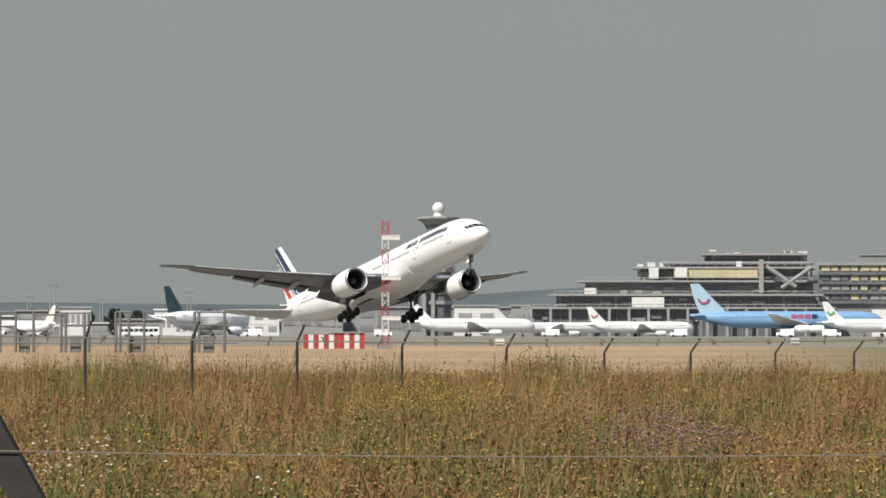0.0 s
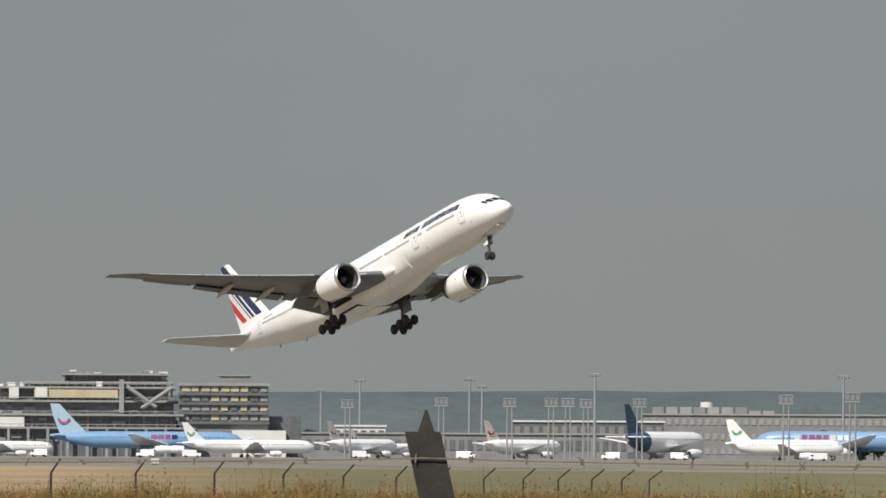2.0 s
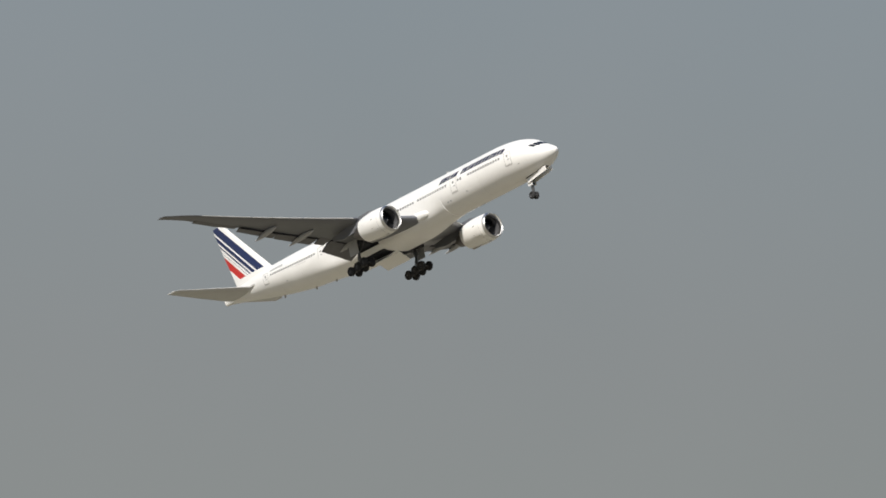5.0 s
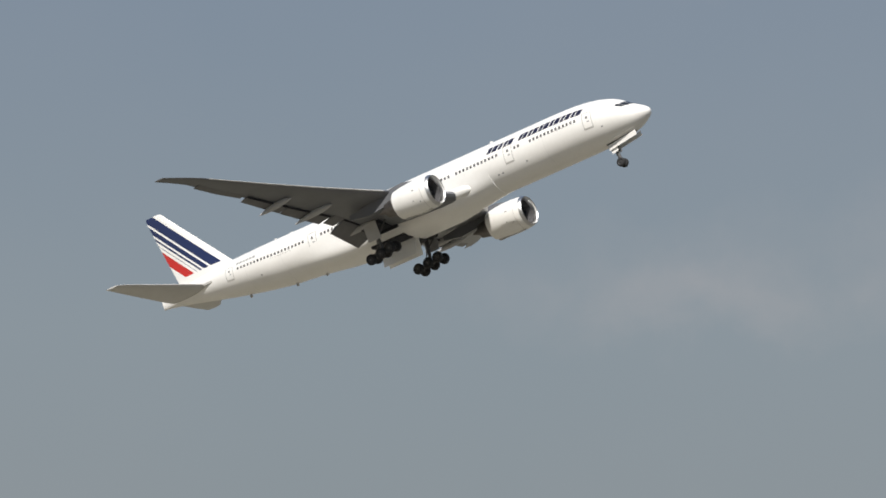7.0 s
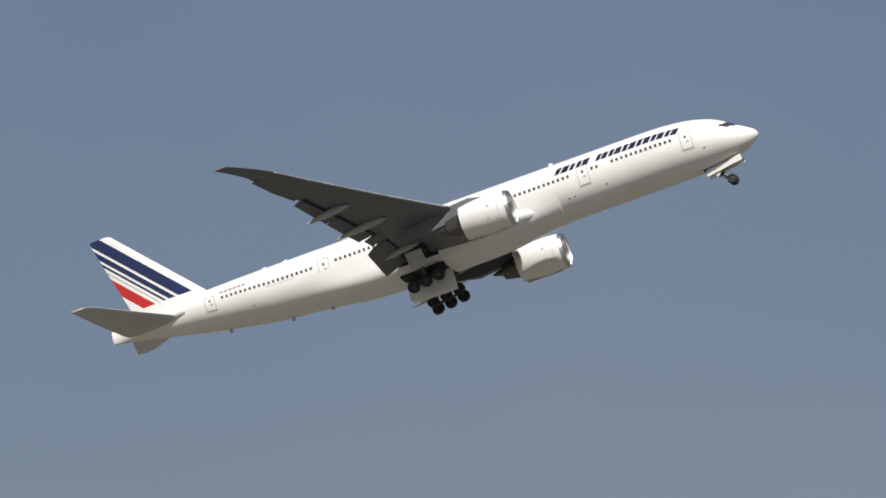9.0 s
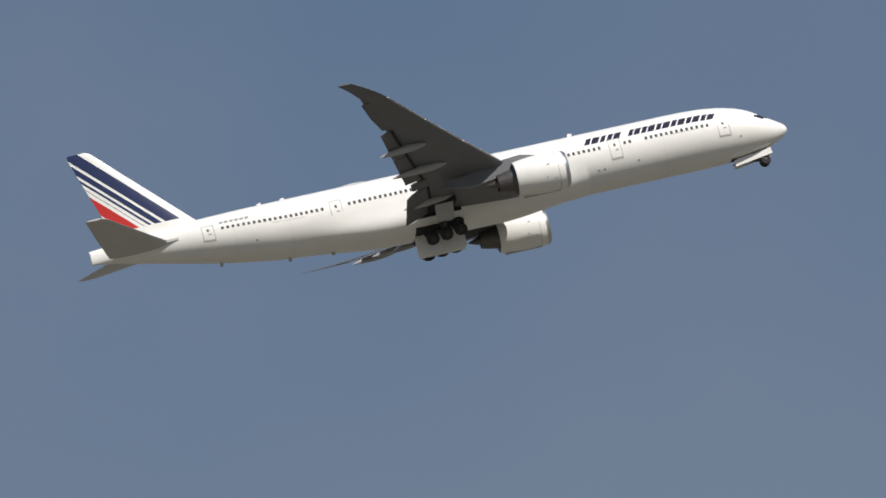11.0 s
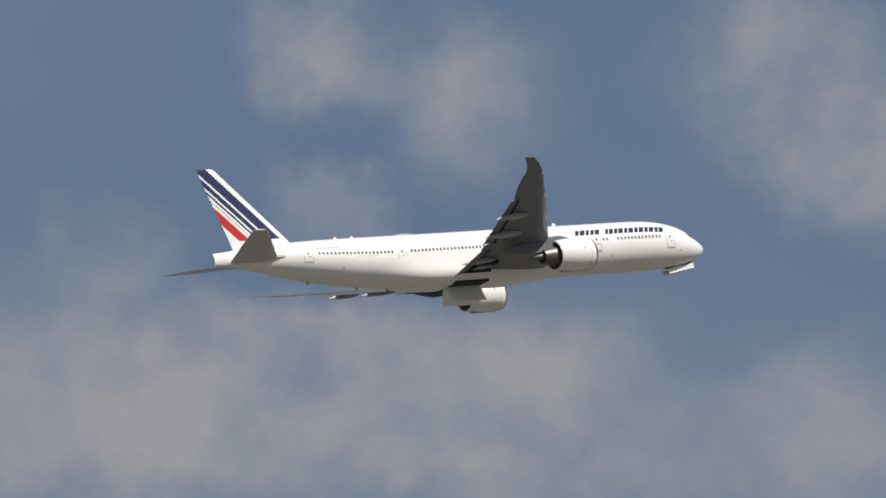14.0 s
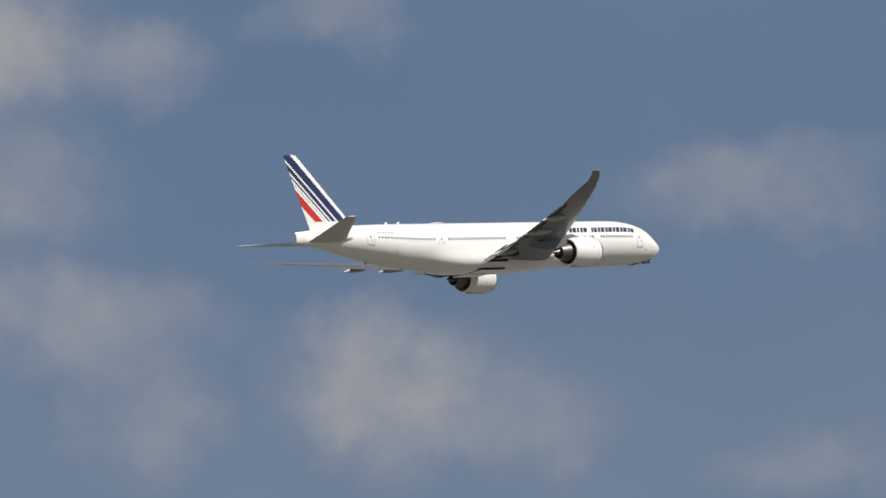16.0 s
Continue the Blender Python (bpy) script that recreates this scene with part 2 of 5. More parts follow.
def loft(rings, caps=True):
    n = len(rings[0])
    v = [tuple(p) for r in rings for p in r]
    f = [(i * n + j, i * n + (j + 1) % n, (i + 1) * n + (j + 1) % n, (i + 1) * n + j) for i in range(len(rings) - 1) for j in range(n)]
    if caps:
        f += [tuple(range(n))[::-1], tuple(range((len(rings) - 1) * n, len(rings) * n))]
    return v, f


def lathe(profile, n=24, axis="x", caps=False):
    """Turned form: profile of (along, radius) about an axis."""
    rings = []
    for a, r in profile:
        ring = []
        for k in range(n):
            c, s = math.cos(2 * math.pi * k / n) * r, math.sin(2 * math.pi * k / n) * r
            ring.append({"x": (a, c, s), "y": (c, a, s), "z": (c, s, a)}[axis])
        rings.append(ring)
    return loft(rings, caps)


def rod(a, b, r, n=8, r2=None):
    a, b = Vector(a), Vector(b)
    q = (b - a).to_track_quat("Z", "Y").to_matrix()
    r2 = r if r2 is None else r2
    rings = [[p + q @ Vector((math.cos(2 * math.pi * k / n) * w, math.sin(2 * math.pi * k / n) * w, 0)) for k in range(n)] for p, w in ((a, r), (b, r2))]
    return loft(rings)


def smooth_curve(xs, knots, width):
    """Values at xs of a broken line through knots, rounded over a width."""
    kx, kv = zip(*knots)
    out = np.zeros(len(xs))
    for k in range(-4, 5):
        out += np.interp(np.asarray(xs) + width * k / 4, kx, kv)
    return out / 9


def bearing(yaw, d, z=0.0):
    return Vector((d * math.sin(radians(yaw)), d * math.cos(radians(yaw)), z))


def height(el, d):
    """World height of what stands at an elevation el (degrees), d metres off."""
    return 2.0 + d * math.tan(radians(el))
FLIGHT = [
    (0, -909.91, 455.36, 17.46, 0.66, 11.92, 0.69),
    (0.5, -864.37, 455.40, 20.80, 0.85, 12.90, 0.73),
    (1, -818.45, 455.61, 24.53, 0.26, 13.79, 0.38),
    (1.5, -772.67, 455.55, 28.82, 0.46, 14.73, -0.08),
    (2, -726.59, 455.71, 33.74, -0.20, 15.48, -0.88),
    (2.5, -681.33, 455.72, 38.84, -0.01, 15.80, -1.22),
    (3, -670.49, 480.14, 44.69, -0.53, 16.01, -1.67),
    (3.5, -705.21, 540.67, 51.34, -0.47, 16.06, -1.29),
    (4, -736.44, 605.28, 59.52, -0.48, 16.51, -0.84),
    (6.5, -484.75, 659.26, 119.95, -0.39, 16.27, 0.33),
    (7, -420.04, 658.47, 130.23, -0.39, 15.89, 0.35),
    (7.5, -357.58, 661.23, 139.52, -0.48, 15.68, 0.58),
    (8, -293.87, 660.48, 148.05, -0.52, 15.74, 0.53),
    (8.5, -230.63, 662.42, 161.85, -0.69, 16.32, 0.58),
    (9, -168.04, 661.60, 171.92, -0.64, 15.75, 0.79),
    (11.5, 151.92, 658.75, 220.45, 0.06, 13.88, 0.75),
    (12, 197.43, 661.95, 231.26, 1.61, 13.36, 0.62),
    (12.5, 243.42, 668.20, 240.58, 3.24, 12.79, 0.55),
    (13, 289.75, 676.74, 249.28, 4.67, 13.04, 0.49),
    (13.5, 336.61, 687.58, 257.99, 6.28, 13.45, 0.55),
    (14, 385.31, 702.76, 268.17, 7.40, 13.36, 0.14),
    (14.5, 431.56, 713.89, 275.13, 8.94, 13.49, -0.34),
    (15, 483.12, 734.34, 285.55, 9.76, 13.45, -0.89),
    (15.5, 531.27, 749.35, 294.19, 10.44, 13.55, -1.07),
    (16, 544.64, 715.89, 283.30, 11.18, 13.48, -0.89),
]


# ---- the climbing airliner: x runs aft from the nose, y to its right, z up ----
FUS_X = np.concatenate([[0, 0.12, 0.3, 0.6, 1.0, 1.5, 2.0, 2.5, 3.0, 3.6, 4.3, 5, 6, 7, 8, 9], np.arange(10.5, 52, 1.5), np.arange(52, 71, 0.9), [71, 71.6, 72.0]])
TOP = [(0, -0.9), (0.12, -0.62), (0.3, -0.42), (0.6, -0.18), (1.0, 0.08), (1.6, 0.42), (2.1, 0.72), (2.6, 1.06), (3.2, 1.50), (4, 1.94), (5, 2.32), (6.5, 2.70),
       (8.5, 2.98), (10.5, 3.1), (56, 3.1), (62, 3.0), (66, 2.75), (69, 2.48), (72, 2.2)]
BOT = [(0, -0.9), (0.12, -1.18), (0.3, -1.38), (0.6, -1.62), (1.0, -1.86), (2, -2.30), (3.2, -2.62), (5, -2.90), (7, -3.04), (9, -3.1), (49, -3.1), (53, -2.85),
       (58, -2.05), (62, -1.25), (66, -0.35), (69, 0.32), (72, 0.85)]
HALF = [(0, 0.0), (0.12, 0.33), (0.3, 0.58), (0.6, 0.88), (1.0, 1.18), (2, 1.78), (3.2, 2.28), (5, 2.76), (7, 3.0), (9, 3.1), (50, 3.1), (55, 2.98), (59, 2.62), (63, 2.0),
        (66.5, 1.32), (69.5, 0.70), (71, 0.36), (72, 0.14)]


def hull(x):
    w = 0.05 if x < 1 else (0.5 if x < 10 else 1.6)
    t, b, h = (float(smooth_curve([x], k, w if x > 0.5 else 0.0)[0]) for k in (TOP, BOT, HALF))
    return t, b, h


def skin(x, ang, out=0.0):
    """Point on the fuselage at ang degrees from the top towards the right side, lifted off the skin by out."""
    t, b, h = hull(x)
    c, r = (t + b) / 2, (t - b) / 2
    a = radians(ang)
    return (x, (h + out) * math.sin(a), c + (r + out) * math.cos(a))


def patch(x0, x1, a0, a1, nx=2, na=2, out=0.012, lean=0.0):
    """A piece of the fuselage skin as a thin plate; lean shifts its top forward."""
    v, f = [], []
    for o in (out, -0.02):
        for i in range(nx + 1):
            for j in range(na + 1):
                u = j / na
                v.append(skin(x0 + (x1 - x0) * i / nx - lean * (1 - u), a0 + (a1 - a0) * u, o))
    n = na + 1
    tot = (nx + 1) * n
    for i in range(nx):
        for j in range(na):
            k = i * n + j
            f.append((k, k + 1, k + n + 1, k + n))
    rim = [i * n for i in range(nx)] + [nx * n + j for j in range(na)] + [nx * n + na - i * n for i in range(nx)] + [na - j for j in range(na)]
    for a, b in zip(rim, rim[1:] + rim[:1]):
        f.append((a, b, b + tot, a + tot))
    return v, f


def foil(xle, chord, y, z, thick, twist=0.0, camber=0.02, n=11):
    """Aerofoil ring in the x-z plane at y, turned nose-down by twist degrees about its leading edge."""
    us = [(1 - math.cos(math.pi * k / (n - 1))) / 2 for k in range(n)]
    prof = lambda u: 5 * thick * (0.2969 * math.sqrt(u) - 0.126 * u - 0.3516 * u * u + 0.2843 * u ** 3 - 0.1015 * u ** 4)
    pts = [(u, camber * 4 * u * (1 - u) + prof(u)) for u in us] + [(u, camber * 4 * u * (1 - u) - prof(u) - 0.001) for u in us[-1:0:-1]]
    c, s = math.cos(radians(twist)), math.sin(radians(twist))
    return [(xle + chord * (u * c + w * s), y, z + chord * (w * c - u * s)) for u, w in pts]


def wing_z(y):
    return -1.95 + 0.164 * (y - 3) + 0.0016 * (y - 3) ** 2


def wing_le(y):
    return float(np.interp(y, [0, 3.0, 28.4, 30.0, 31.5], [23.2, 25.95, 43.75, 45.25, 46.95]))


def wing_te(y):
    return float(np.interp(y, [0, 3.0, 9.6, 21.5, 22.5, 28.4, 30.0, 31.4], [39.0, 38.9, 39.5, 43.1, 43.9, 45.95, 47.0, 48.2]))


def build_wing(plane, s):
    ys = [1.5, 3.0, 5, 7.3, 9.6, 12, 15, 18, 21, 24, 26.5, 28.4, 29.3, 30.2, 31.0, 31.45]
    rings = [foil(wing_le(y), wing_te(y) - wing_le(y), s * y, wing_z(y), float(np.interp(y, [3, 10, 28, 32], [0.135, 0.11, 0.095, 0.08])), 1.0) for y in ys]
    wing = part("wing", loft(rings), WING_GREY, plane, "grey swept wing with raked tip, flexed upward", 40)
    # leading-edge slats, slightly drooped
    for y0, y1 in ((5.2, 8.6), (10.6, 16.2), (16.4, 22.0), (22.2, 27.6)):
        rr = []
        for k in range(5):
            y = y0 + (y1 - y0) * k / 4
            c = (wing_te(y) - wing_le(y)) * 0.13 + 0.25
            rr.append(foil(wing_le(y) - 0.14, c, s * y, wing_z(y) - 0.05, 0.17, -5, 0.05, 7))
        part("slat", loft(rr), TAIL_GREY, wing, "pale grey leading-edge slat", 40)
    # trailing flaps run out and drooped
    for y0, y1, droop, frac in ((3.5, 8.7, 22, 0.21), (10.6, 16.0, 12, 0.15), (16.1, 21.4, 11, 0.15)):
        rr = []
        for k in range(5):
            y = y0 + (y1 - y0) * k / 4
            c = (wing_te(y) - wing_le(y)) * frac + 0.55
            rr.append(foil(wing_te(y) - 0.32 * c, c, s * y, wing_z(y) - 0.13 - 0.02 * c, 0.12, droop, 0.03, 7))
        # a dark rod along the flap's front edge draws the slot's shade
        edge = [(wing_te(y) - 0.32 * c - 0.03, s * y, wing_z(y) - 0.20 - 0.03 * c) for y, c in ((y, (wing_te(y) - wing_le(y)) * frac + 0.55) for y in (y0, y1))]
        part("flap_slot_shade", rod(edge[0], edge[1], 0.13, 8), RECESS_SHADE, wing, "dark rod for the shade in the flap gap")
        part("flap", loft(rr), FLAP_GREY, wing, "lowered grey trailing-edge flap", 40)
    part("flaperon", loft([foil(wing_te(y) - 1.2, 2.0, s * y, wing_z(y) - 0.18, 0.1, 10, 0.02, 7) for y in (8.9, 10.4)]), FLAP_GREY, wing, "", 40)
    part("aileron", loft([foil(wing_te(y) - 0.7, 0.95, s * y, wing_z(y) - 0.06, 0.1, 6, 0.02, 7) for y in (21.8, 24.5, 27.4)]), FLAP_GREY, wing, "", 40)
    # flap track fairings
    for y, ln in ((6.0, 5.2), (13.2, 5.6), (18.0, 4.8)):
        x1 = wing_te(y) + 1.9
        rr = []
        for k in range(11):
            u = k / 10
            r = 0.43 * math.sin(math.pi * min(0.985, max(0.02, u ** 0.8))) ** 0.7
            x = x1 - ln * (1 - u)
            zc = wing_z(y) - 0.42 - 0.42 * u * u
            rr.append([(x, s * y + r * 0.7 * math.cos(q), zc + r * math.sin(q)) for q in np.linspace(0, 2 * math.pi, 10, endpoint=False)])
        part("flap_track_fairing", loft(rr), FAIRING_GREY, wing, "pale canoe-shaped fairing under the flap", 50)
    return wing


def build_engine(plane, s):
    c = Vector((24.75, s * 9.6, -2.74))
    nac = part("engine", lathe([(0.16, 1.60), (0.05, 1.66), (0.0, 1.70), (0.04, 1.76), (0.3, 1.86), (0.9, 1.96), (2.0, 2.02), (3.2, 2.0), (4.3, 1.90), (5.3, 1.74), (5.32, 1.62),
                                (4.4, 1.60), (3.4, 1.5)], 40), WHITE, plane, "large white turbofan engine under the wing", 50, c)
    part("inlet_lip", lathe([(0.6, 1.555), (0.2, 1.60), (0.03, 1.665), (-0.03, 1.715), (0.03, 1.785), (0.36, 1.895)], 40), METAL, nac, "polished metal inlet ring", 60)
    part("inlet_duct", lathe([(0.58, 1.56), (1.0, 1.55), (1.75, 1.58)], 40), DUCT, nac, "", 60)
    part("fan_case", lathe([(1.72, 1.6), (1.73, 0.01)], 40), FAN, nac, "dark fan disc", 20)
    blades = []
    for k in range(22):
        a = 2 * math.pi * k / 22
        rr = []
        for r, tw, w in ((0.45, 0.2, 0.28), (1.0, 0.6, 0.38), (1.54, 0.95, 0.42)):
            for o in (-1, 1):
                t = a + o * w * math.sin(tw) * 0.4 / r
                rr.append((1.45 + o * w * math.cos(tw) * 0.5, r * math.cos(t), r * math.sin(t)))
        blades.append((rr, [(0, 1, 3, 2), (2, 3, 5, 4)]))
    part("fan", join(*blades), FAN, nac, "dark curved fan blades")
    part("spinner", lathe([(0.85, 0.02), (1.0, 0.2), (1.25, 0.38), (1.6, 0.5)], 20), DUCT, nac, "", 50)
    part("core_cowl", lathe([(3.6, 1.42), (5.0, 1.28), (6.2, 1.05), (7.1, 0.86), (7.12, 0.78), (6.4, 0.7)], 32), DARK_METAL, nac, "heat-stained exhaust cowl", 50)
    part("exhaust_plug", lathe([(6.3, 0.6), (7.2, 0.45), (8.0, 0.2), (8.4, 0.03)], 20), DARK_METAL, nac, "", 50)
    part("cowl_seam", lathe([(1.05, 1.974), (1.06, 1.984), (1.08, 1.984), (1.09, 1.976)], 40), SEAM, nac)
    for side in (1, -1):
        for x, z, r in ((2.05, 0.25, 0.15), (2.35, -0.85, 0.08), (1.5, -1.15, 0.06)):
            y = math.sqrt(2.0 ** 2 - z * z)
            part("cowl_vent", moved(lathe([(0.01, 0.02), (0.018, r), (-0.05, r)], 12, "y"), pose(x, side * y, z, 0 if side > 0 else 180, 0, 0)), FLAP_GREY, nac, "dark round cowl vent")
        part("latch_line", box(1.1, 4.9, side * 0.10, side * 0.14, -2.03, -1.86), SEAM, nac)
    if s > 0:
        part("nacelle_strake", box(1.6, 2.9, -1.05, -1.02, 1.7, 2.05), WHITE, nac)
    # pylon
    rr = []
    for x, z0, z1, w in ((26.9, -1.05, -0.80, 0.10), (29.0, -1.2, -0.35, 0.30), (31.5, -2.2, -0.55, 0.36), (34.5, -2.5, -1.2, 0.34), (37.2, -2.0, -1.45, 0.08)):
        rr.append([(x, s * 9.6 - w, z0), (x, s * 9.6 + w, z0), (x, s * 9.6 + w, z1), (x, s * 9.6 - w, z1)])
    part("pylon", loft(rr), WING_GREY, plane, "", 30)
    return nac


def wheel_geo(r, w):
    tyre = lathe([(-w / 2, r * 0.55), (-w / 2, r * 0.86), (-w * 0.36, r * 0.97), (0, r), (w * 0.36, r * 0.97), (w / 2, r * 0.86), (w / 2, r * 0.55)], 24, "y")
    rim = lathe([(-w * 0.42, 0.02), (-w * 0.42, r * 0.3), (-w * 0.3, r * 0.42), (-w * 0.5, r * 0.56), (w * 0.5, r * 0.56), (w * 0.3, r * 0.42), (w * 0.42, r * 0.3), (w * 0.42, 0.02)], 20, "y")
    return tyre, rim


def add_wheel(gear, at, r, w):
    tyre, rim = wheel_geo(r, w)
    t = part("wheel", tyre, TYRE, gear, "black tyre", 50, at)
    part("rim", rim, RIM, t, "", 40)
    return t


def build_airliner():
    plane = thing("jet_airliner", "white twin-engine wide-body airliner climbing with its undercarriage out", "airplane")
    rings = []
    n = 48
    for x in FUS_X:
        if x == 0:
            rings.append([(0.0, 0.012 * math.sin(2 * math.pi * k / n), -0.9 + 0.012 * math.cos(2 * math.pi * k / n)) for k in range(n)])
            continue
        rings.append([skin(float(x), 360 * k / n) for k in range(n)])
    fus = part("fuselage", loft(rings), WHITE, plane, "long white fuselage with a rounded nose", 60)
    # belly fairing, swelling out of the hull's lower half
    rr = []
    for x in np.linspace(21.5, 51.5, 41):
        swell = float(smooth_curve([x], [(21, 0), (25, 0.45), (29, 1), (41.5, 1), (44.8, 0.85), (47.6, 0.32), (50.5, 0)], 1.6)[0])
        t, b, h = hull(float(x))
        ring = []
        for k in range(41):
            a = radians(84 + 192 * k / 40)
            near = min(k, 40 - k) / 40 * 192
            u = min(1.0, max(0.0, (near - 4) / 44))
            u = u * u * (3 - 2 * u)
            boxy = 1 / (abs(math.sin(a) / 3.42) ** 4 + abs(math.cos(a) / 3.62) ** 4) ** 0.25
            r = 3.1 + swell * u * (boxy - 3.1) + (-0.02 + 0.035 * swell * min(1.0, near / 10))
            ring.append((float(x), r * math.sin(a) * h / 3.1, (t + b) / 2 + r * math.cos(a) * (t - b) / 6.2))
        rr.append(ring)
    part("belly_fairing", loft(rr), WHITE, plane, "bulging white belly fairing", 60)
    for s in (1, -1):
        part("root_fairing", moved(lathe([(-2.05, 0.05), (-1.98, 0.35), (-1.7, 0.62), (-1.0, 0.88), (0.2, 1.0), (1.6, 0.9), (3.0, 0.5), (3.8, 0.1)], 20), Matrix.Translation((26.3, s * 2.55, -1.75)) @ Matrix.Diagonal((1, 0.85, 0.78, 1))), WHITE, plane, "rounded white wing-root fairing", 60)
    for s in (1, -1):
        build_wing(plane, s)
        build_engine(plane, s)
        part("tailplane", loft([foil(le, te - le, s * y, z, 0.10, 0.0, 0.0, 9) for y, le, te, z in ((0.6, 62.9, 70.2, 0.9), (1.6, 64.0, 70.5, 1.0), (6, 67.5, 71.7, 1.7), (9.6, 70.3, 72.6, 2.28),
                                                                                                 (10.2, 71.1, 72.8, 2.38))]), TAIL_GREY, plane, "grey-white tailplane", 40)
        part("tailplane_seal", moved(box(63.2, 66.4, -0.05, 0.05, -0.12, 0.12), pose(0, s * 1.95, 1.03)), SEAM, plane)
    # fin
    rr = []
    for z, le, te in ((1.6, 58.9, 68.9), (2.4, 60.1, 69.0), (3.1, 60.8, 69.15), (6, 63.57, 70.05), (9, 66.45, 71.0), (11.9, 69.2, 71.85), (12.3, 69.62, 71.9), (12.42, 69.95, 71.85)):
        rr.append([(x, z2, z) for x, _, z2 in [(a, 0, b) for a, _, b in foil(le, te - le, 0, 0, 0.10, 0, 0, 11)]])
    part("fin", loft(rr), FIN_PAINT, plane, "tail fin striped navy blue, white and red", 40)
    # cockpit glazing
    for s in (1, -1):
        for x0, x1, a0, a1 in ((1.80, 2.72, 2, 28), (2.08, 2.98, 30, 47), (2.55, 3.42, 48.5, 60)):
            part("cockpit_window", patch(x0, x1, s * a0, s * a1, 3, 4, 0.015, 0.22), GLASS_DARK, plane, "dark cockpit pane", 60)
    # cabin windows, doors, titles
    for s in (1, -1):
        for x0, x1 in ((8.5, 15.4), (16.6, 17.2), (19.8, 26.0), (26.8, 32.2), (34.6, 45.9), (48.6, 58.9)):
            for k in range(int((x1 - x0) / 0.533) + 1):
                x = x0 + 0.533 * k
                part("cabin_window", patch(x - 0.13, x + 0.13, s * 77.8, s * 84.2, 1, 1, 0.016), PORTHOLE, plane)
        for x in (6.9, 18.2, 47.2, 60.2):
            w, a0, a1 = 0.62, 68, 107
            edge = [patch(x - w, x - w + 0.075, s * a0, s * a1, 1, 4, 0.010), patch(x + w - 0.075, x + w, s * a0, s * a1, 1, 4, 0.010),
                    patch(x - w, x + w, s * a0, s * (a0 + 1.4), 2, 1, 0.012), patch(x - w, x + w, s * (a1 - 1.6), s * a1, 2, 1, 0.012)]
            d = part("cabin_door", join(*edge), SEAM, plane, "cabin door with grey outline")
            part("door_window", patch(x - 0.11, x + 0.11, s * 78, s * 84, 1, 1, 0.018), PORTHOLE, d)
            part("door_handle", patch(x - 0.3, x + 0.02, s * 90, s * 92.5, 1, 1, 0.018), GREYBAR, d)
            part("door_sill", patch(x - w, x + w, s * (a1 + 0.4), s * (a1 + 2.2), 2, 1, 0.014), SEAM, d)
        # airline title as plain slanted bars, two to a mark
        x = 7.75
        for wd, gap in ((1.35, 0.14), (1.4, 0.12), (1.45, 0.12), (1.45, 0.12), (1.4, 0.12), (1.25, 0.85), (1.4, 0.17), (0.5, 0.16), (1.5, 0.1)):
            for u0, u1 in (((0.0, 0.50), (0.60, 0.96)) if wd > 1 else ((0.0, 0.95),)):
                part("title_bar", patch(x + wd * u0, x + wd * u1, s * 54, s * 69, 3, 4, 0.012, 0.45), TITLE, plane, "blue-black slanted bar")
            x += wd + gap
        for x, ang in ((5.2, 112), (16.0, 118), (19.6, 121), (20.2, 121), (30.5, 104), (55.5, 118)):
            part("skin_vent", patch(x, x + 0.22, s * ang, s * (ang + 3), 1, 1, 0.012), GREYBAR, plane)
        for x in (13.2, 24.6, 42.0, 52.0, 57.6):
            part("skin_joint", patch(x, x + 0.03, s * 40, s * 165, 1, 16, 0.006), PANEL_LINE, plane)
        [part("registration_bar", patch(56.0 + k * 0.52, 56.38 + k * 0.52, s * 63, s * 69, 1, 2, 0.012, 0.06), GREYBAR, plane, "small grey bar") for k in range(6)]
        part("cargo_door", patch(9.6, 12.4, s * 84, s * 84.8, 2, 1), SEAM, plane)
        part("cargo_door", patch(50.5, 53.8, s * 88, s * 88.8, 2, 1), SEAM, plane)
    for x in (21.7, 51.6, 54.0):
        part("antenna", moved(box(0, 0.45, -0.03, 0.03, 0, 0.38), pose(x, 0, 3.06, 0, -20 if x < 40 else 15, 0)), WHITE, plane)
    for x, z in ((48.0, -3.1), (59.2, -1.75), (52.4, -2.8)):
        part("belly_antenna", moved(box(0, 0.35, -0.03, 0.03, -0.45, 0.1), pose(x, 0, z)), SEAM, plane)
    part("satellite_dome", moved(lathe([(0, 1.0), (0.12, 0.8), (0.2, 0.4), (0.24, 0.02)], 16, "z"), Matrix.Translation((44.5, 0, 3.05)) @ Matrix.Diagonal((1.6, 0.8, 1, 1))), WHITE, plane, "", 60)
    # undercarriage
    moving = {"plane": plane}
    nose = part("nose_gear", join(rod((0, 0, 0.3), (0, 0, -2.9), 0.19), rod((0, 0, -1.5), (-1.2, 0, 0.15), 0.10), rod((0, 0.2, -1.5), (-0.9, 0.35, 0.1), 0.07), box(-0.35, -0.05, -0.4, 0.4, -0.9, -0.55), rod((0, -0.45, -3.1), (0, 0.45, -3.1), 0.09), rod((0.16, 0, -1.4), (0.3, 0, -2.1), 0.05),
                                  rod((0.3, 0, -2.1), (0.06, 0, -2.8), 0.05), rod((0, 0, -2.6), (0, 0, -3.1), 0.17), box(-0.22, -0.12, -0.35, 0.35, -1.6, -1.4)), STRUT, plane, "nose gear leg with two wheels", 40, (5.92, 0, -2.45))
    for y in (-0.36, 0.36):
        add_wheel(nose, (0, y, -3.1), 0.54, 0.34)
    moving["nose_gear"] = nose
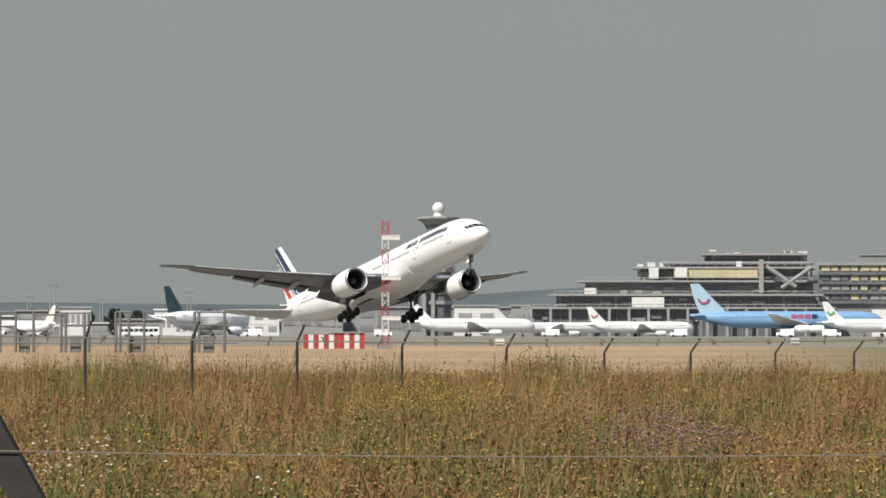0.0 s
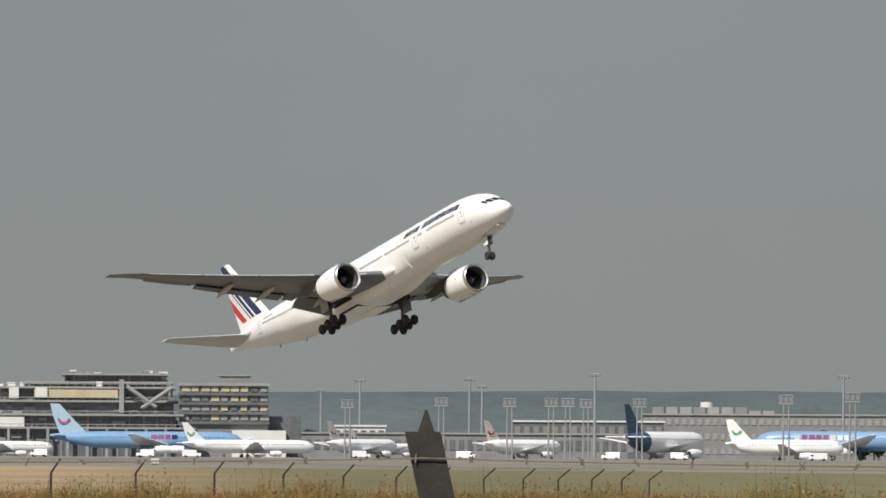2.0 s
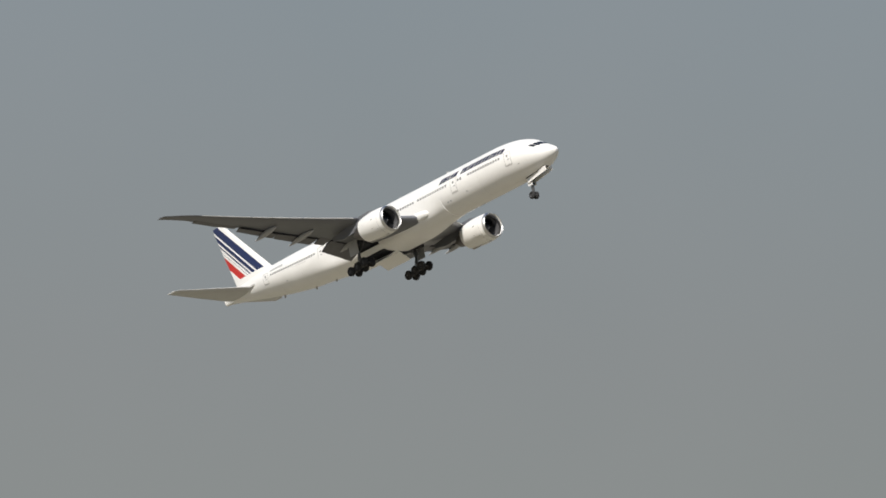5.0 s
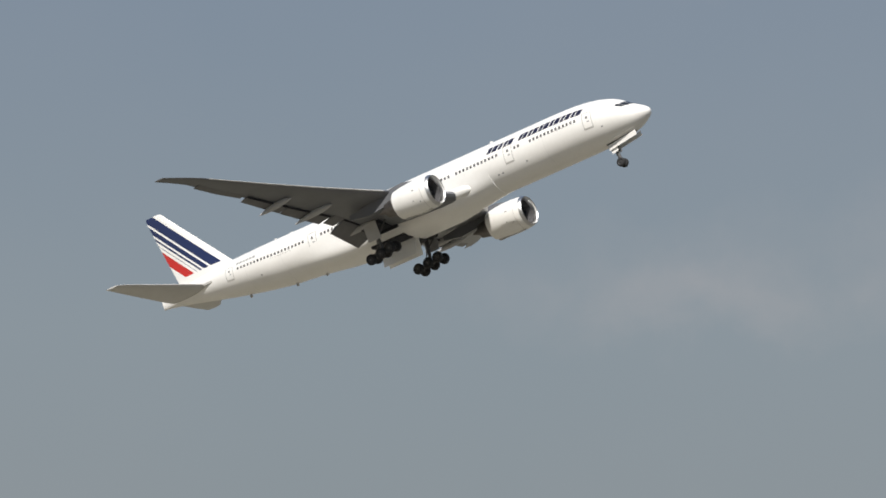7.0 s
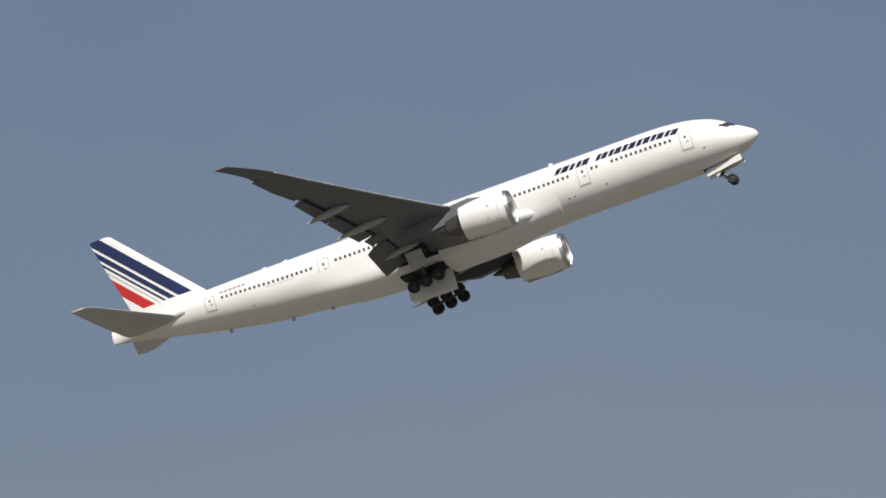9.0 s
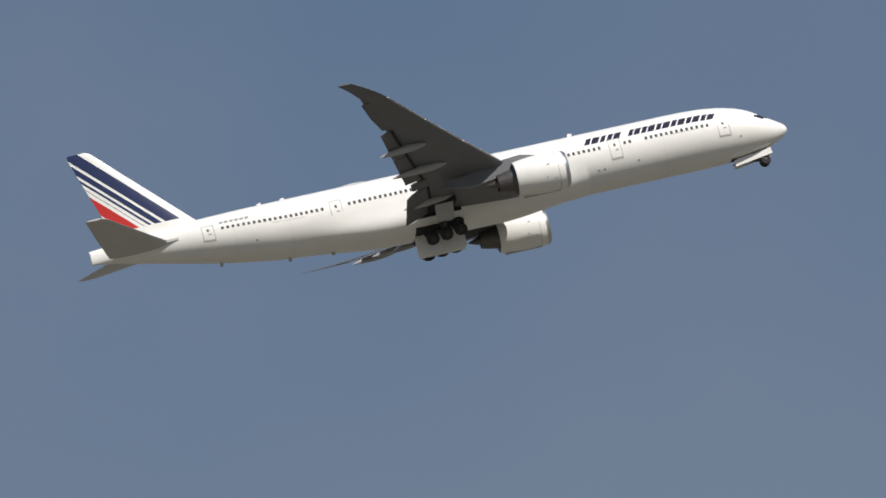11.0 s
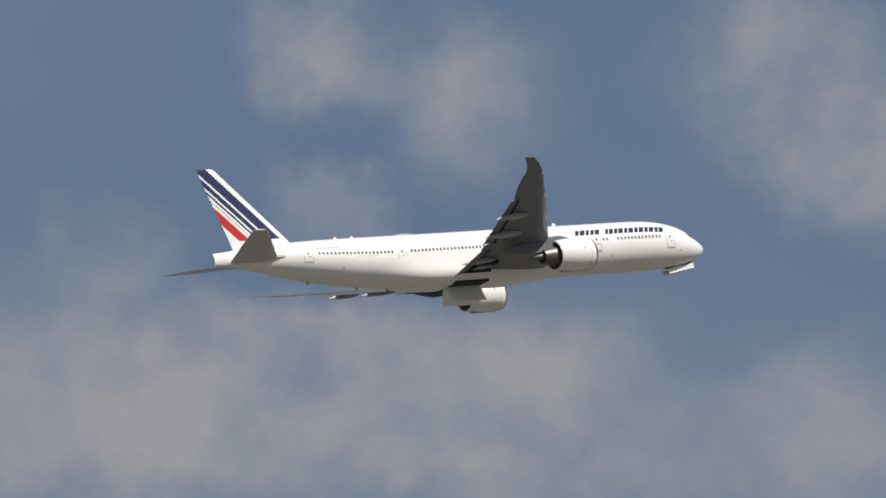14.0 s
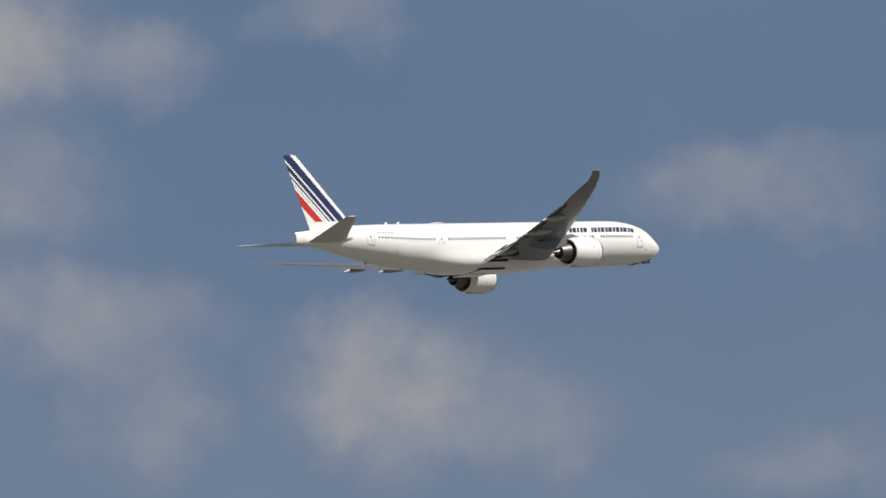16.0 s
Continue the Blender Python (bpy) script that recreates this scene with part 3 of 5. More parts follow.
    for s in (1, -1):
        g = part("main_gear", join(rod((0, 0, 0.2), (0, 0, -3.7), 0.21, 10), rod((0, 0, -2.4), (0, -s * 0.75, -0.1), 0.10), rod((0, 0, -2.0), (-2.0, 0, -0.1), 0.11), rod((-1.5, 0, -3.72), (1.5, 0, -4.18), 0.17, 8),
                                   rod((0.25, 0, -2.2), (0.5, 0, -3.0), 0.07), rod((0.5, 0, -3.0), (0.1, 0, -3.8), 0.07), *[rod((x, -0.95, -3.95 - 0.155 * x), (x, 0.95, -3.95 - 0.155 * x), 0.11) for x in (-1.47, 0, 1.47)]),
                 STRUT, plane, "six-wheel main gear leg", 40, (37.0, s * 5.4, -1.6))
        for x in (-1.47, 0, 1.47):
            for y in (-0.70, 0.70):
                add_wheel(g, (x, y, -3.95 - 0.155 * x), 0.67, 0.5)
        part("leg_door", join(box(-0.95, 0.9, min(s * 0.83, s * 0.89), max(s * 0.83, s * 0.89), -2.25, -0.1), rod((0, 0, -0.8), (0, s * 0.85, -0.8), 0.07, 6), rod((0, 0, -1.7), (0, s * 0.85, -1.7), 0.07, 6)), FAIRING_GREY, g, "pale grey leg door")
        moving["main_gear", s] = g
        # solid dark blocks take the place of the bay's shaded hollow
        part("wheel_bay", join(box(34.9, 39.8, min(s * 0.45, s * 2.45), max(s * 0.45, s * 2.45), -3.65, -3.0), box(35.7, 38.4, min(s * 3.2, s * 6.1), max(s * 3.2, s * 6.1), -2.40, -1.9), box(35.0, 39.4, min(s * 3.0, s * 3.36), max(s * 3.0, s * 3.36), -2.7, -2.3)), RECESS_SHADE, plane, "dark block standing for the shaded open wheel bay")
        d = part("gear_bay_door", join(box(-2.45, 2.45, min(0, s * 2.1), max(0, s * 2.1), -0.07, 0.0)), WHITE, plane, "white wheel-bay door", None, (37.35, s * 0.42, -3.66))
        moving["bay_door", s] = d
        n_ = part("nose_bay_door", box(-2.0, 2.0, min(0, s * 0.62), max(0, s * 0.62), -0.06, 0.0), WHITE, plane, "white nose-bay door", None, (4.3, s * 0.64, -2.87))
        n_.rotation_euler = (0, radians(6), 0)
        moving["nose_door", s] = n_
        part("nose_leg_door", box(-0.40, 0.50, s * 0.36, s * 0.40, -1.7, 0.1), WHITE, nose, "white nose-leg door")
    # dark plate on the skin in place of a shaded opening
    part("nose_bay", patch(2.6, 6.5, 168.5, 191.5, 4, 3, 0.01), RECESS_SHADE, plane, "dark plate standing for the shaded nose-wheel bay")
    return moving


AIRLINER = build_airliner()


# ---- ground, runway, hills ----
def ground_material():
    m = surface("dry_airfield_grass", (0.25, 0.23, 0.195), 0.95, vary=0.3, scale=0.03, second=(0.18, 0.168, 0.142), spec=0.1)
    nt = m.node_tree
    N, L = nt.nodes.new, nt.links.new
    bsdf = nt.nodes["Principled BSDF"]
    base = bsdf.inputs["Base Color"].links[0].from_socket
    mp = N("ShaderNodeMapping")
    L(N("ShaderNodeTexCoord").outputs["Object"], mp.inputs["Vector"])
    mp.inputs["Scale"].default_value = (0.004, 0.03, 1)
    mp.inputs["Rotation"].default_value = (0, 0, radians(20))
    n = N("ShaderNodeTexNoise")
    n.inputs["Scale"].default_value, n.inputs["Detail"].default_value = 1.0, 5
    L(mp.outputs[0], n.inputs["Vector"])
    ramp = N("ShaderNodeValToRGB")
    e = ramp.color_ramp.elements
    e[0].position, e[0].color = 0.42, (0.72, 0.78, 0.66, 1)
    e[1].position, e[1].color = 0.58, (1.12, 1.05, 1.0, 1)
    L(n.outputs["Fac"], ramp.inputs[0])
    mul = N("ShaderNodeMix")
    mul.data_type, mul.blend_type = "RGBA", "MULTIPLY"
    mul.inputs["Factor"].default_value = 1
    L(base, mul.inputs["A"])
    L(ramp.outputs[0], mul.inputs["B"])
    # unseen ground past the runway's end, darkened to cut bounce under the airliner
    pos = N("ShaderNodeTexCoord").outputs["Object"]
    sep = N("ShaderNodeSeparateXYZ")
    L(pos, sep.inputs[0])
    bounce_noise = N("ShaderNodeTexNoise")
    bounce_noise.inputs["Scale"].default_value, bounce_noise.inputs["Detail"].default_value = 0.004, 4
    L(pos, bounce_noise.inputs["Vector"])
    edge = N("ShaderNodeMath")
    edge.operation = "MULTIPLY_ADD"
    L(bounce_noise.outputs["Fac"], edge.inputs[0])
    edge.inputs[1].default_value = 300
    L(sep.outputs[0], edge.inputs[2])
    east = N("ShaderNodeMapRange")
    L(edge.outputs[0], east.inputs["Value"])
    east.inputs["From Min"].default_value, east.inputs["From Max"].default_value = -320.0, -180.0
    dim_bounce = N("ShaderNodeMix")
    dim_bounce.data_type = "RGBA"
    L(bounce_noise.outputs["Fac"], dim_bounce.inputs["Factor"])
    dim_bounce.inputs["A"].default_value, dim_bounce.inputs["B"].default_value = (0.088, 0.085, 0.068, 1), (0.155, 0.145, 0.125, 1)
    land = N("ShaderNodeMix")
    land.data_type = "RGBA"
    L(east.outputs[0], land.inputs["Factor"])
    L(mul.outputs["Result"], land.inputs["A"])
    L(dim_bounce.outputs["Result"], land.inputs["B"])
    L(land.outputs["Result"], bsdf.inputs["Base Color"])
    return m


ground = link_mesh("ground", ([(-4950, -4950, 0), (4950, -4950, 0), (4950, 4950, 0), (-4950, 4950, 0)], [(0, 1, 2, 3)]), ground_material())
tagged(ground, "flat dry grass airfield reaching the horizon", "ground", kind="structure")


def verge_material():
    """Mown grass, bleached tan towards the landing aids and greener along the apron road."""
    m = surface("sun_bleached_mown_grass", (0.40, 0.275, 0.165), 0.95, vary=0.3, scale=0.02, second=(0.25, 0.185, 0.105), spec=0.1)
    nt = m.node_tree
    N, L = nt.nodes.new, nt.links.new
    bsdf = nt.nodes["Principled BSDF"]
    tan = bsdf.inputs["Base Color"].links[0].from_socket
    pos = N("ShaderNodeTexCoord").outputs["Object"]
    across = N("ShaderNodeVectorMath")
    across.operation = "DOT_PRODUCT"
    L(pos, across.inputs[0])
    across.inputs[1].default_value = (0.491, 0.871, 0)
    n = N("ShaderNodeTexNoise")
    n.inputs["Scale"].default_value, n.inputs["Detail"].default_value = 0.035, 4
    L(pos, n.inputs["Vector"])
    mix = N("ShaderNodeMath")
    mix.operation = "MULTIPLY_ADD"
    L(n.outputs["Fac"], mix.inputs[0])
    mix.inputs[1].default_value = 34.0
    L(across.outputs["Value"], mix.inputs[2])
    fac = N("ShaderNodeMapRange")
    L(mix.outputs[0], fac.inputs["Value"])
    fac.inputs["From Min"].default_value, fac.inputs["From Max"].default_value = 4.0, 26.0
    green = N("ShaderNodeMix")
    green.data_type = "RGBA"
    L(n.outputs["Fac"], green.inputs["Factor"])
    green.inputs["A"].default_value, green.inputs["B"].default_value = (0.115, 0.118, 0.058, 1), (0.22, 0.185, 0.10, 1)
    out = N("ShaderNodeMix")
    out.data_type = "RGBA"
    L(fac.outputs[0], out.inputs["Factor"])
    L(tan, out.inputs["A"])
    L(green.outputs["Result"], out.inputs["B"])
    L(out.outputs["Result"], bsdf.inputs["Base Color"])
    return m


VERGE = verge_material()
vv = [bearing(-71 + k * 0.5, d, 0.02) for d in (120, 900) for k in range(44)]
tagged(link_mesh("lawn", (vv, [(k, k + 1, k + 45, k + 44) for k in range(43)]), VERGE), "sun-bleached mown grass strip inside the fence", "lawn", kind="structure")
SOIL = surface("dry_meadow_soil", (0.15, 0.115, 0.065), 0.95, vary=0.3, scale=0.3, second=(0.085, 0.075, 0.038), spec=0.1)
vv = [bearing(-71 + k * 0.5, d, 0.01) for d in (25, 120) for k in range(44)]
tagged(link_mesh("meadow_floor", (vv, [(k, k + 1, k + 45, k + 44) for k in range(43)]), SOIL), "dry soil and litter under the meadow", "ground", kind="structure")
ASPHALT = surface("worn_grey_asphalt", (0.22, 0.20, 0.165), 0.9, vary=0.25, scale=0.05)
CONCRETE = surface("pale_apron_concrete", (0.215, 0.208, 0.19), 0.9, vary=0.2, scale=0.03)
tagged(link_mesh("runway", box(-3200, 3200, 425, 485, -0.5, 0.03), ASPHALT), "straight grey asphalt runway across the grass", "runway", kind="structure")
apron = link_mesh("pavement", box(-900, 900, 0, 900, -0.5, 0.05), CONCRETE)
apron.matrix_world = Matrix.Translation(bearing(-59.5, 2050)) @ Matrix.Rotation(radians(59.5), 4, "Z")
tagged(apron, "pale concrete parking apron before the terminals", "pavement", kind="structure")

# distance haze is mixed into the hill's own colour
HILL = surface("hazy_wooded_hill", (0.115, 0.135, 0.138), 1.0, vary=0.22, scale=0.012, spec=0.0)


def build_hills():
    rng = random.Random(4)
    v, f = [], []
    n = 240
    for k in range(n + 1):
        yaw = -110 + 100 * k / n
        el = float(np.interp(yaw, [-110, -72, -67, -65, -62, -60, -56, -53, -50, -40, -10], [0.15, 0.2, 0.235, 0.215, 0.40, 0.50, 0.53, 0.515, 0.49, 0.42, 0.3]))
        el += 0.012 * noise.noise((yaw * 1.3, 0, 0)) + 0.006 * noise.noise((yaw * 9, 3, 0)) + rng.uniform(-0.002, 0.002)
        for d, h in ((4350, 0.0), (4480, 0.55), (4600, 1.0), (4760, 0.0)):
            v.append(bearing(yaw, d, max(-0.5, height(el, d) * h)))
    for k in range(n):
        for j in range(3):
            a = k * 4 + j
            f.append((a, a + 1, a + 5, a + 4))
    return v, f


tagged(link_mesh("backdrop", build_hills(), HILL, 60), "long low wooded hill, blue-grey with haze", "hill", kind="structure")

# ---- airport buildings ----
# far facade colours hold distance haze: darks lifted, pales and yellow dulled
SLAB = surface("weathered_concrete_slab", (0.29, 0.288, 0.272), 0.8, vary=0.2, scale=0.2)
DARKGLASS = surface("haze_lifted_glass", (0.145, 0.152, 0.156), 0.22, vary=0.35, scale=0.15)
YELLOW = surface("yellow_facade_panel", (0.50, 0.44, 0.28), 0.7, vary=0.2, scale=0.2)
PALE = surface("off_white_cladding", (0.66, 0.65, 0.62), 0.6, vary=0.12, scale=0.2)
GREYWALL = surface("grey_facade_concrete", (0.22, 0.22, 0.215), 0.8, vary=0.25, scale=0.15)
# cladding tone drawn towards the sky's grey, as distance haze
HAZY = surface("haze_grey_cladding", (0.29, 0.295, 0.285), 0.8, vary=0.2, scale=0.2)
STEEL = surface("galvanised_steel", (0.33, 0.335, 0.34), 0.5, 0.3, vary=0.15, scale=1)
FRAME = surface("weathered_frame_steel", (0.17, 0.17, 0.165), 0.6, 0.2, vary=0.25, scale=2)
POST = surface("dark_weathered_post", (0.028, 0.026, 0.024), 0.8, vary=0.3, scale=8)
RED = surface("signal_red_paint", (0.36, 0.042, 0.045), 0.5, vary=0.15, scale=0.6)
RUST = surface("rusty_brown_angle_iron", (0.034, 0.029, 0.024), 0.8, 0.05, vary=0.4, scale=22, bump=0.002)
WIRE = surface("dull_fence_wire", (0.20, 0.165, 0.12), 0.8, 0.0, vary=0.3, scale=30)


def facing(yaw, d):
    """A frame at d metres along a bearing: x to the right, y away."""
    return Matrix.Translation(bearing(yaw, d)) @ Matrix.Rotation(radians(-yaw), 4, "Z")


def build_terminal():
    mid, d = -61.4, 2550
    t = thing("terminal_building", "stepped concrete and glass terminal with stacked flat roofs", "building", facing(mid, d))
    X = lambda yaw: d * math.tan(radians(yaw - mid))
    Z = lambda el: height(el, d)
    # storeys: bounds, glass material, roof slab, set back
    for a, b, e0, e1, back, mat in ((-63.12, -60.5, -0.05, 0.185, 0, DARKGLASS), (-62.9, -60.6, 0.19, 0.295, 6, DARKGLASS), (-62.66, -60.62, 0.30, 0.41, 12, GREYWALL),
                                    (-62.2, -60.66, 0.42, 0.525, 16, GREYWALL), (-61.95, -60.68, 0.53, 0.57, 22, DARKGLASS), (-61.62, -60.72, 0.57, 0.64, 26, DARKGLASS)):
        part("storey", box(X(a) + 3, X(b) - 3, back + 3, back + 60, max(0, Z(e0)), Z(e1)), mat, t, "dark glazed storey")
        part("roof_slab", box(X(a), X(b), back, back + 62, Z(e1) - 0.05, Z(e1) + 0.7), SLAB, t, "pale concrete roof edge")
        n = int((X(b) - X(a)) / 5.2)
        for k in range(n):
            x = X(a) + 4 + k * 5.2
            part("mullion", box(x, x + (0.35 if k % 4 else 0.8), back + 2.6, back + 3.2, max(0, Z(e0)), Z(e1) - 0.1), GREYWALL, t)
    rng = random.Random(6)
    for a, b, e0, e1, back in ((-63.05, -60.55, 0.02, 0.175, 0), (-62.85, -60.65, 0.2, 0.285, 6), (-62.6, -60.66, 0.31, 0.40, 12), (-62.15, -60.7, 0.43, 0.515, 16)):
        yaw = a
        while yaw < b - 0.1:
            wide = rng.uniform(0.03, 0.12)
            e = rng.uniform(e0, e1 - 0.03)
            part("window_band", box(X(yaw), X(yaw + wide), back + 2.2, back + 2.7, max(0.3, Z(e)), max(0.3, Z(e)) + rng.uniform(0.5, 1.5)), rng.choice((SLAB, HAZY, GREYWALL, DARKGLASS)), t)
            yaw += wide + rng.uniform(0.0, 0.09)
        part("parapet_rail", box(X(a), X(b), back + 0.4, back + 0.6, Z(e1) + 2.0, Z(e1) + 2.25), HAZY, t)
        for k in range(int((X(b) - X(a)) / 3.2)):
            part("rail_post", box(X(a) + k * 3.2, X(a) + k * 3.2 + 0.2, back + 0.4, back + 0.6, Z(e1) + 0.8, Z(e1) + 2.0), HAZY, t)
    for k in range(16):
        x = X(-63.05) + k * (X(-60.6) - X(-63.05)) / 15
        part("column", box(x, x + 1.0, -1.6, -0.6, 0, Z(0.185)), SLAB, t, "concrete column")
    for a, b, e0, e1, y, mat in ((-62.2, -61.93, 0.20, 0.282, 5, PALE), (-61.85, -61.15, 0.445, 0.515, 15, YELLOW), (-62.06, -61.98, 0.44, 0.53, 14.5, PALE), (-61.84, -61.74, 0.45, 0.53, 14, PALE),
                                 (-62.6, -62.5, 0.31, 0.36, 11, PALE), (-61.14, -61.10, 0.32, 0.6, 11.5, SLAB), (-61.33, -61.28, 0.53, 0.585, 20, PALE)):
        part("facade_panel", box(X(a), X(b), y, y + 4, Z(e0), Z(e1)), mat, t, "flat facade panel")
    for a, b in (((-61.08, 0.545), (-60.83, 0.37)), ((-60.70, 0.535), (-60.95, 0.36))):
        part("brace", rod((X(a[0]), 9, Z(a[1])), (X(b[0]), 9, Z(b[1])), 0.75), SLAB, t, "diagonal concrete brace")
    rng = random.Random(2)
    for k in range(22):
        yaw = rng.uniform(-62.2, -60.8)
        z0 = Z(0.645 if yaw > -61.6 else 0.545)
        part("roof_unit", box(X(yaw), X(yaw) + rng.uniform(1, 3.5), 30, 33, z0 - 4, z0 + rng.uniform(0.6, 1.8)), PALE if k % 2 else GREYWALL, t)
    part("roof_mast", rod((X(-61.35), 34, Z(0.6)), (X(-61.35), 34, Z(0.70)), 0.15), STEEL, t)
    # right wing with window bands
    w = thing("office_wing", "dark office wing with yellow and white window bands", "building", facing(-60.27, d + 5))
    X2 = lambda yaw: (d + 5) * math.tan(radians(yaw + 60.27))
    part("wall", box(X2(-60.64), X2(-59.9), 4, 50, 0, Z(0.555)), GREYWALL, w)
    for k, el in enumerate((0.555, 0.475, 0.395, 0.315, 0.235)):
        part("floor_band", box(X2(-60.64) - 0.6, X2(-59.9) + 0.6, 2.6, 6, Z(el) - 0.2, Z(el) + 0.9), SLAB if k == 0 else DARKGLASS, w, "floor edge band")
    for r, el in enumerate((0.49, 0.41, 0.33, 0.25)):
        for k in range(9):
            x = X2(-60.62) + k * 3.65
            mat = YELLOW if r == 0 and k < 7 else (SLAB if rng.random() < 0.45 else (YELLOW if rng.random() < 0.35 else DARKGLASS))
            part("window", box(x, x + rng.uniform(2.3, 3.3), 3.4, 4.4, Z(el) + 0.6, Z(el) + 2.5), mat, w)
    part("roof_house", box(X2(-60.30), X2(-60.05), 12, 30, Z(0.55), Z(0.635)), GREYWALL, w)
    part("roof_edge", box(X2(-60.32), X2(-60.03), 11.5, 30.5, Z(0.635), Z(0.645)), SLAB, w)
    part("annex", box(X2(-60.0), X2(-59.62), 10, 40, 0, Z(0.30)), DARKGLASS, w)
    part("annex", box(X2(-60.2), X2(-59.75), 0, 9, 0, Z(0.18)), PALE, w)


build_terminal()


def build_tower():
    d, yaw = 2700, -63.812
    t = thing("control_tower", "concrete airport control tower with a white radar dome", "tower", facing(yaw, d))
    Z = lambda el: height(el, d)
    W = lambda deg: d * radians(deg)
    turn = Matrix.Rotation(radians(22.5), 4, "Z")
    part("shaft", moved(lathe([(0, W(0.115)), (Z(0.4), W(0.118)), (Z(0.665), W(0.132))], 8, "z"), turn), DARKGLASS, t, "dark shaft")
    for el in (0.22, 0.31, 0.40, 0.49, 0.57):
        part("balcony", moved(lathe([(Z(el), W(0.123)), (Z(el), W(0.136)), (Z(el) + 1.5, W(0.136)), (Z(el) + 1.5, W(0.12))], 8, "z"), turn), SLAB, t, "pale balcony ring")
    for s in (-0.12, -0.045):
        part("rib", box(W(s) - 0.7, W(s) + 0.7, -W(0.14), -W(0.1), 0, Z(0.67)), SLAB, t)
    part("drum", moved(lathe([(Z(0.655), W(0.13)), (Z(0.67), W(0.152)), (Z(0.80), W(0.145)), (Z(0.81), W(0.12))], 8, "z"), turn), SLAB, t, "pale concrete drum")
    for k in range(7):
        part("drum_window", box(W(-0.12) + k * 1.75, W(-0.12) + k * 1.75 + 0.9, -W(0.146), -W(0.13), Z(0.725), Z(0.745)), DARKGLASS, t)
    part("cab", moved(lathe([(Z(0.81), W(0.11)), (Z(0.845), W(0.108)), (Z(0.90), W(0.135))], 8, "z"), turn), DARKGLASS, t, "dark glazed cab")
    part("roof_brim", moved(lathe([(Z(0.885), W(0.125)), (Z(0.935), W(0.19)), (Z(0.948), W(0.19)), (Z(0.955), W(0.06)), (Z(0.955), 0.02)], 8, "z"), turn), SLAB, t, "flared flat roof brim")
    part("dome_base", lathe([(Z(0.95), W(0.045)), (Z(0.985), W(0.035))], 14, "z"), PALE, t)
    r = W(0.052)
    part("radar_dome", moved(lathe([(r * math.sin(a), r * math.cos(a) + 0.01) for a in np.linspace(-1.2, 1.57, 12)], 20, "z"), Matrix.Translation((0, 0, Z(1.022)))), PALE, t, "white radar dome", 60)
    part("side_fin", loft([[(W(0.12), -2, Z(0.45)), (W(0.14), -2, Z(0.45)), (W(0.14), 2, Z(0.45)), (W(0.12), 2, Z(0.45))],
                           [(W(0.12), -3, Z(0.79)), (W(0.19), -3, Z(0.80)), (W(0.19), 3, Z(0.80)), (W(0.12), 3, Z(0.79))]]), GREYWALL, t, "grey slanted stair fin")


build_tower()


def building(name, label, yaw0, yaw1, d, el, deep, wall, win, rows, cols, roof=SLAB):
    mid = (yaw0 + yaw1) / 2
    b = thing(name, label, "building", facing(mid, d))
    w, h = d * math.tan(radians(yaw1 - mid)), height(el, d)
    part("wall", box(-w, w, 0, deep, 0, h), wall, b)
    part("roof", box(-w - 0.5, w + 0.5, -0.6, deep + 0.5, h, h + 0.7), roof, b)
    for r in range(rows):
        for c in range(cols):
            x = -w + (c + 0.2) * 2 * w / cols
            z = h * (r + 0.35) / rows
            part("window", box(x, x + 1.2 * w / cols, -0.25, 0.3, z, z + h * 0.42 / rows), win, b)
    return b, w, h


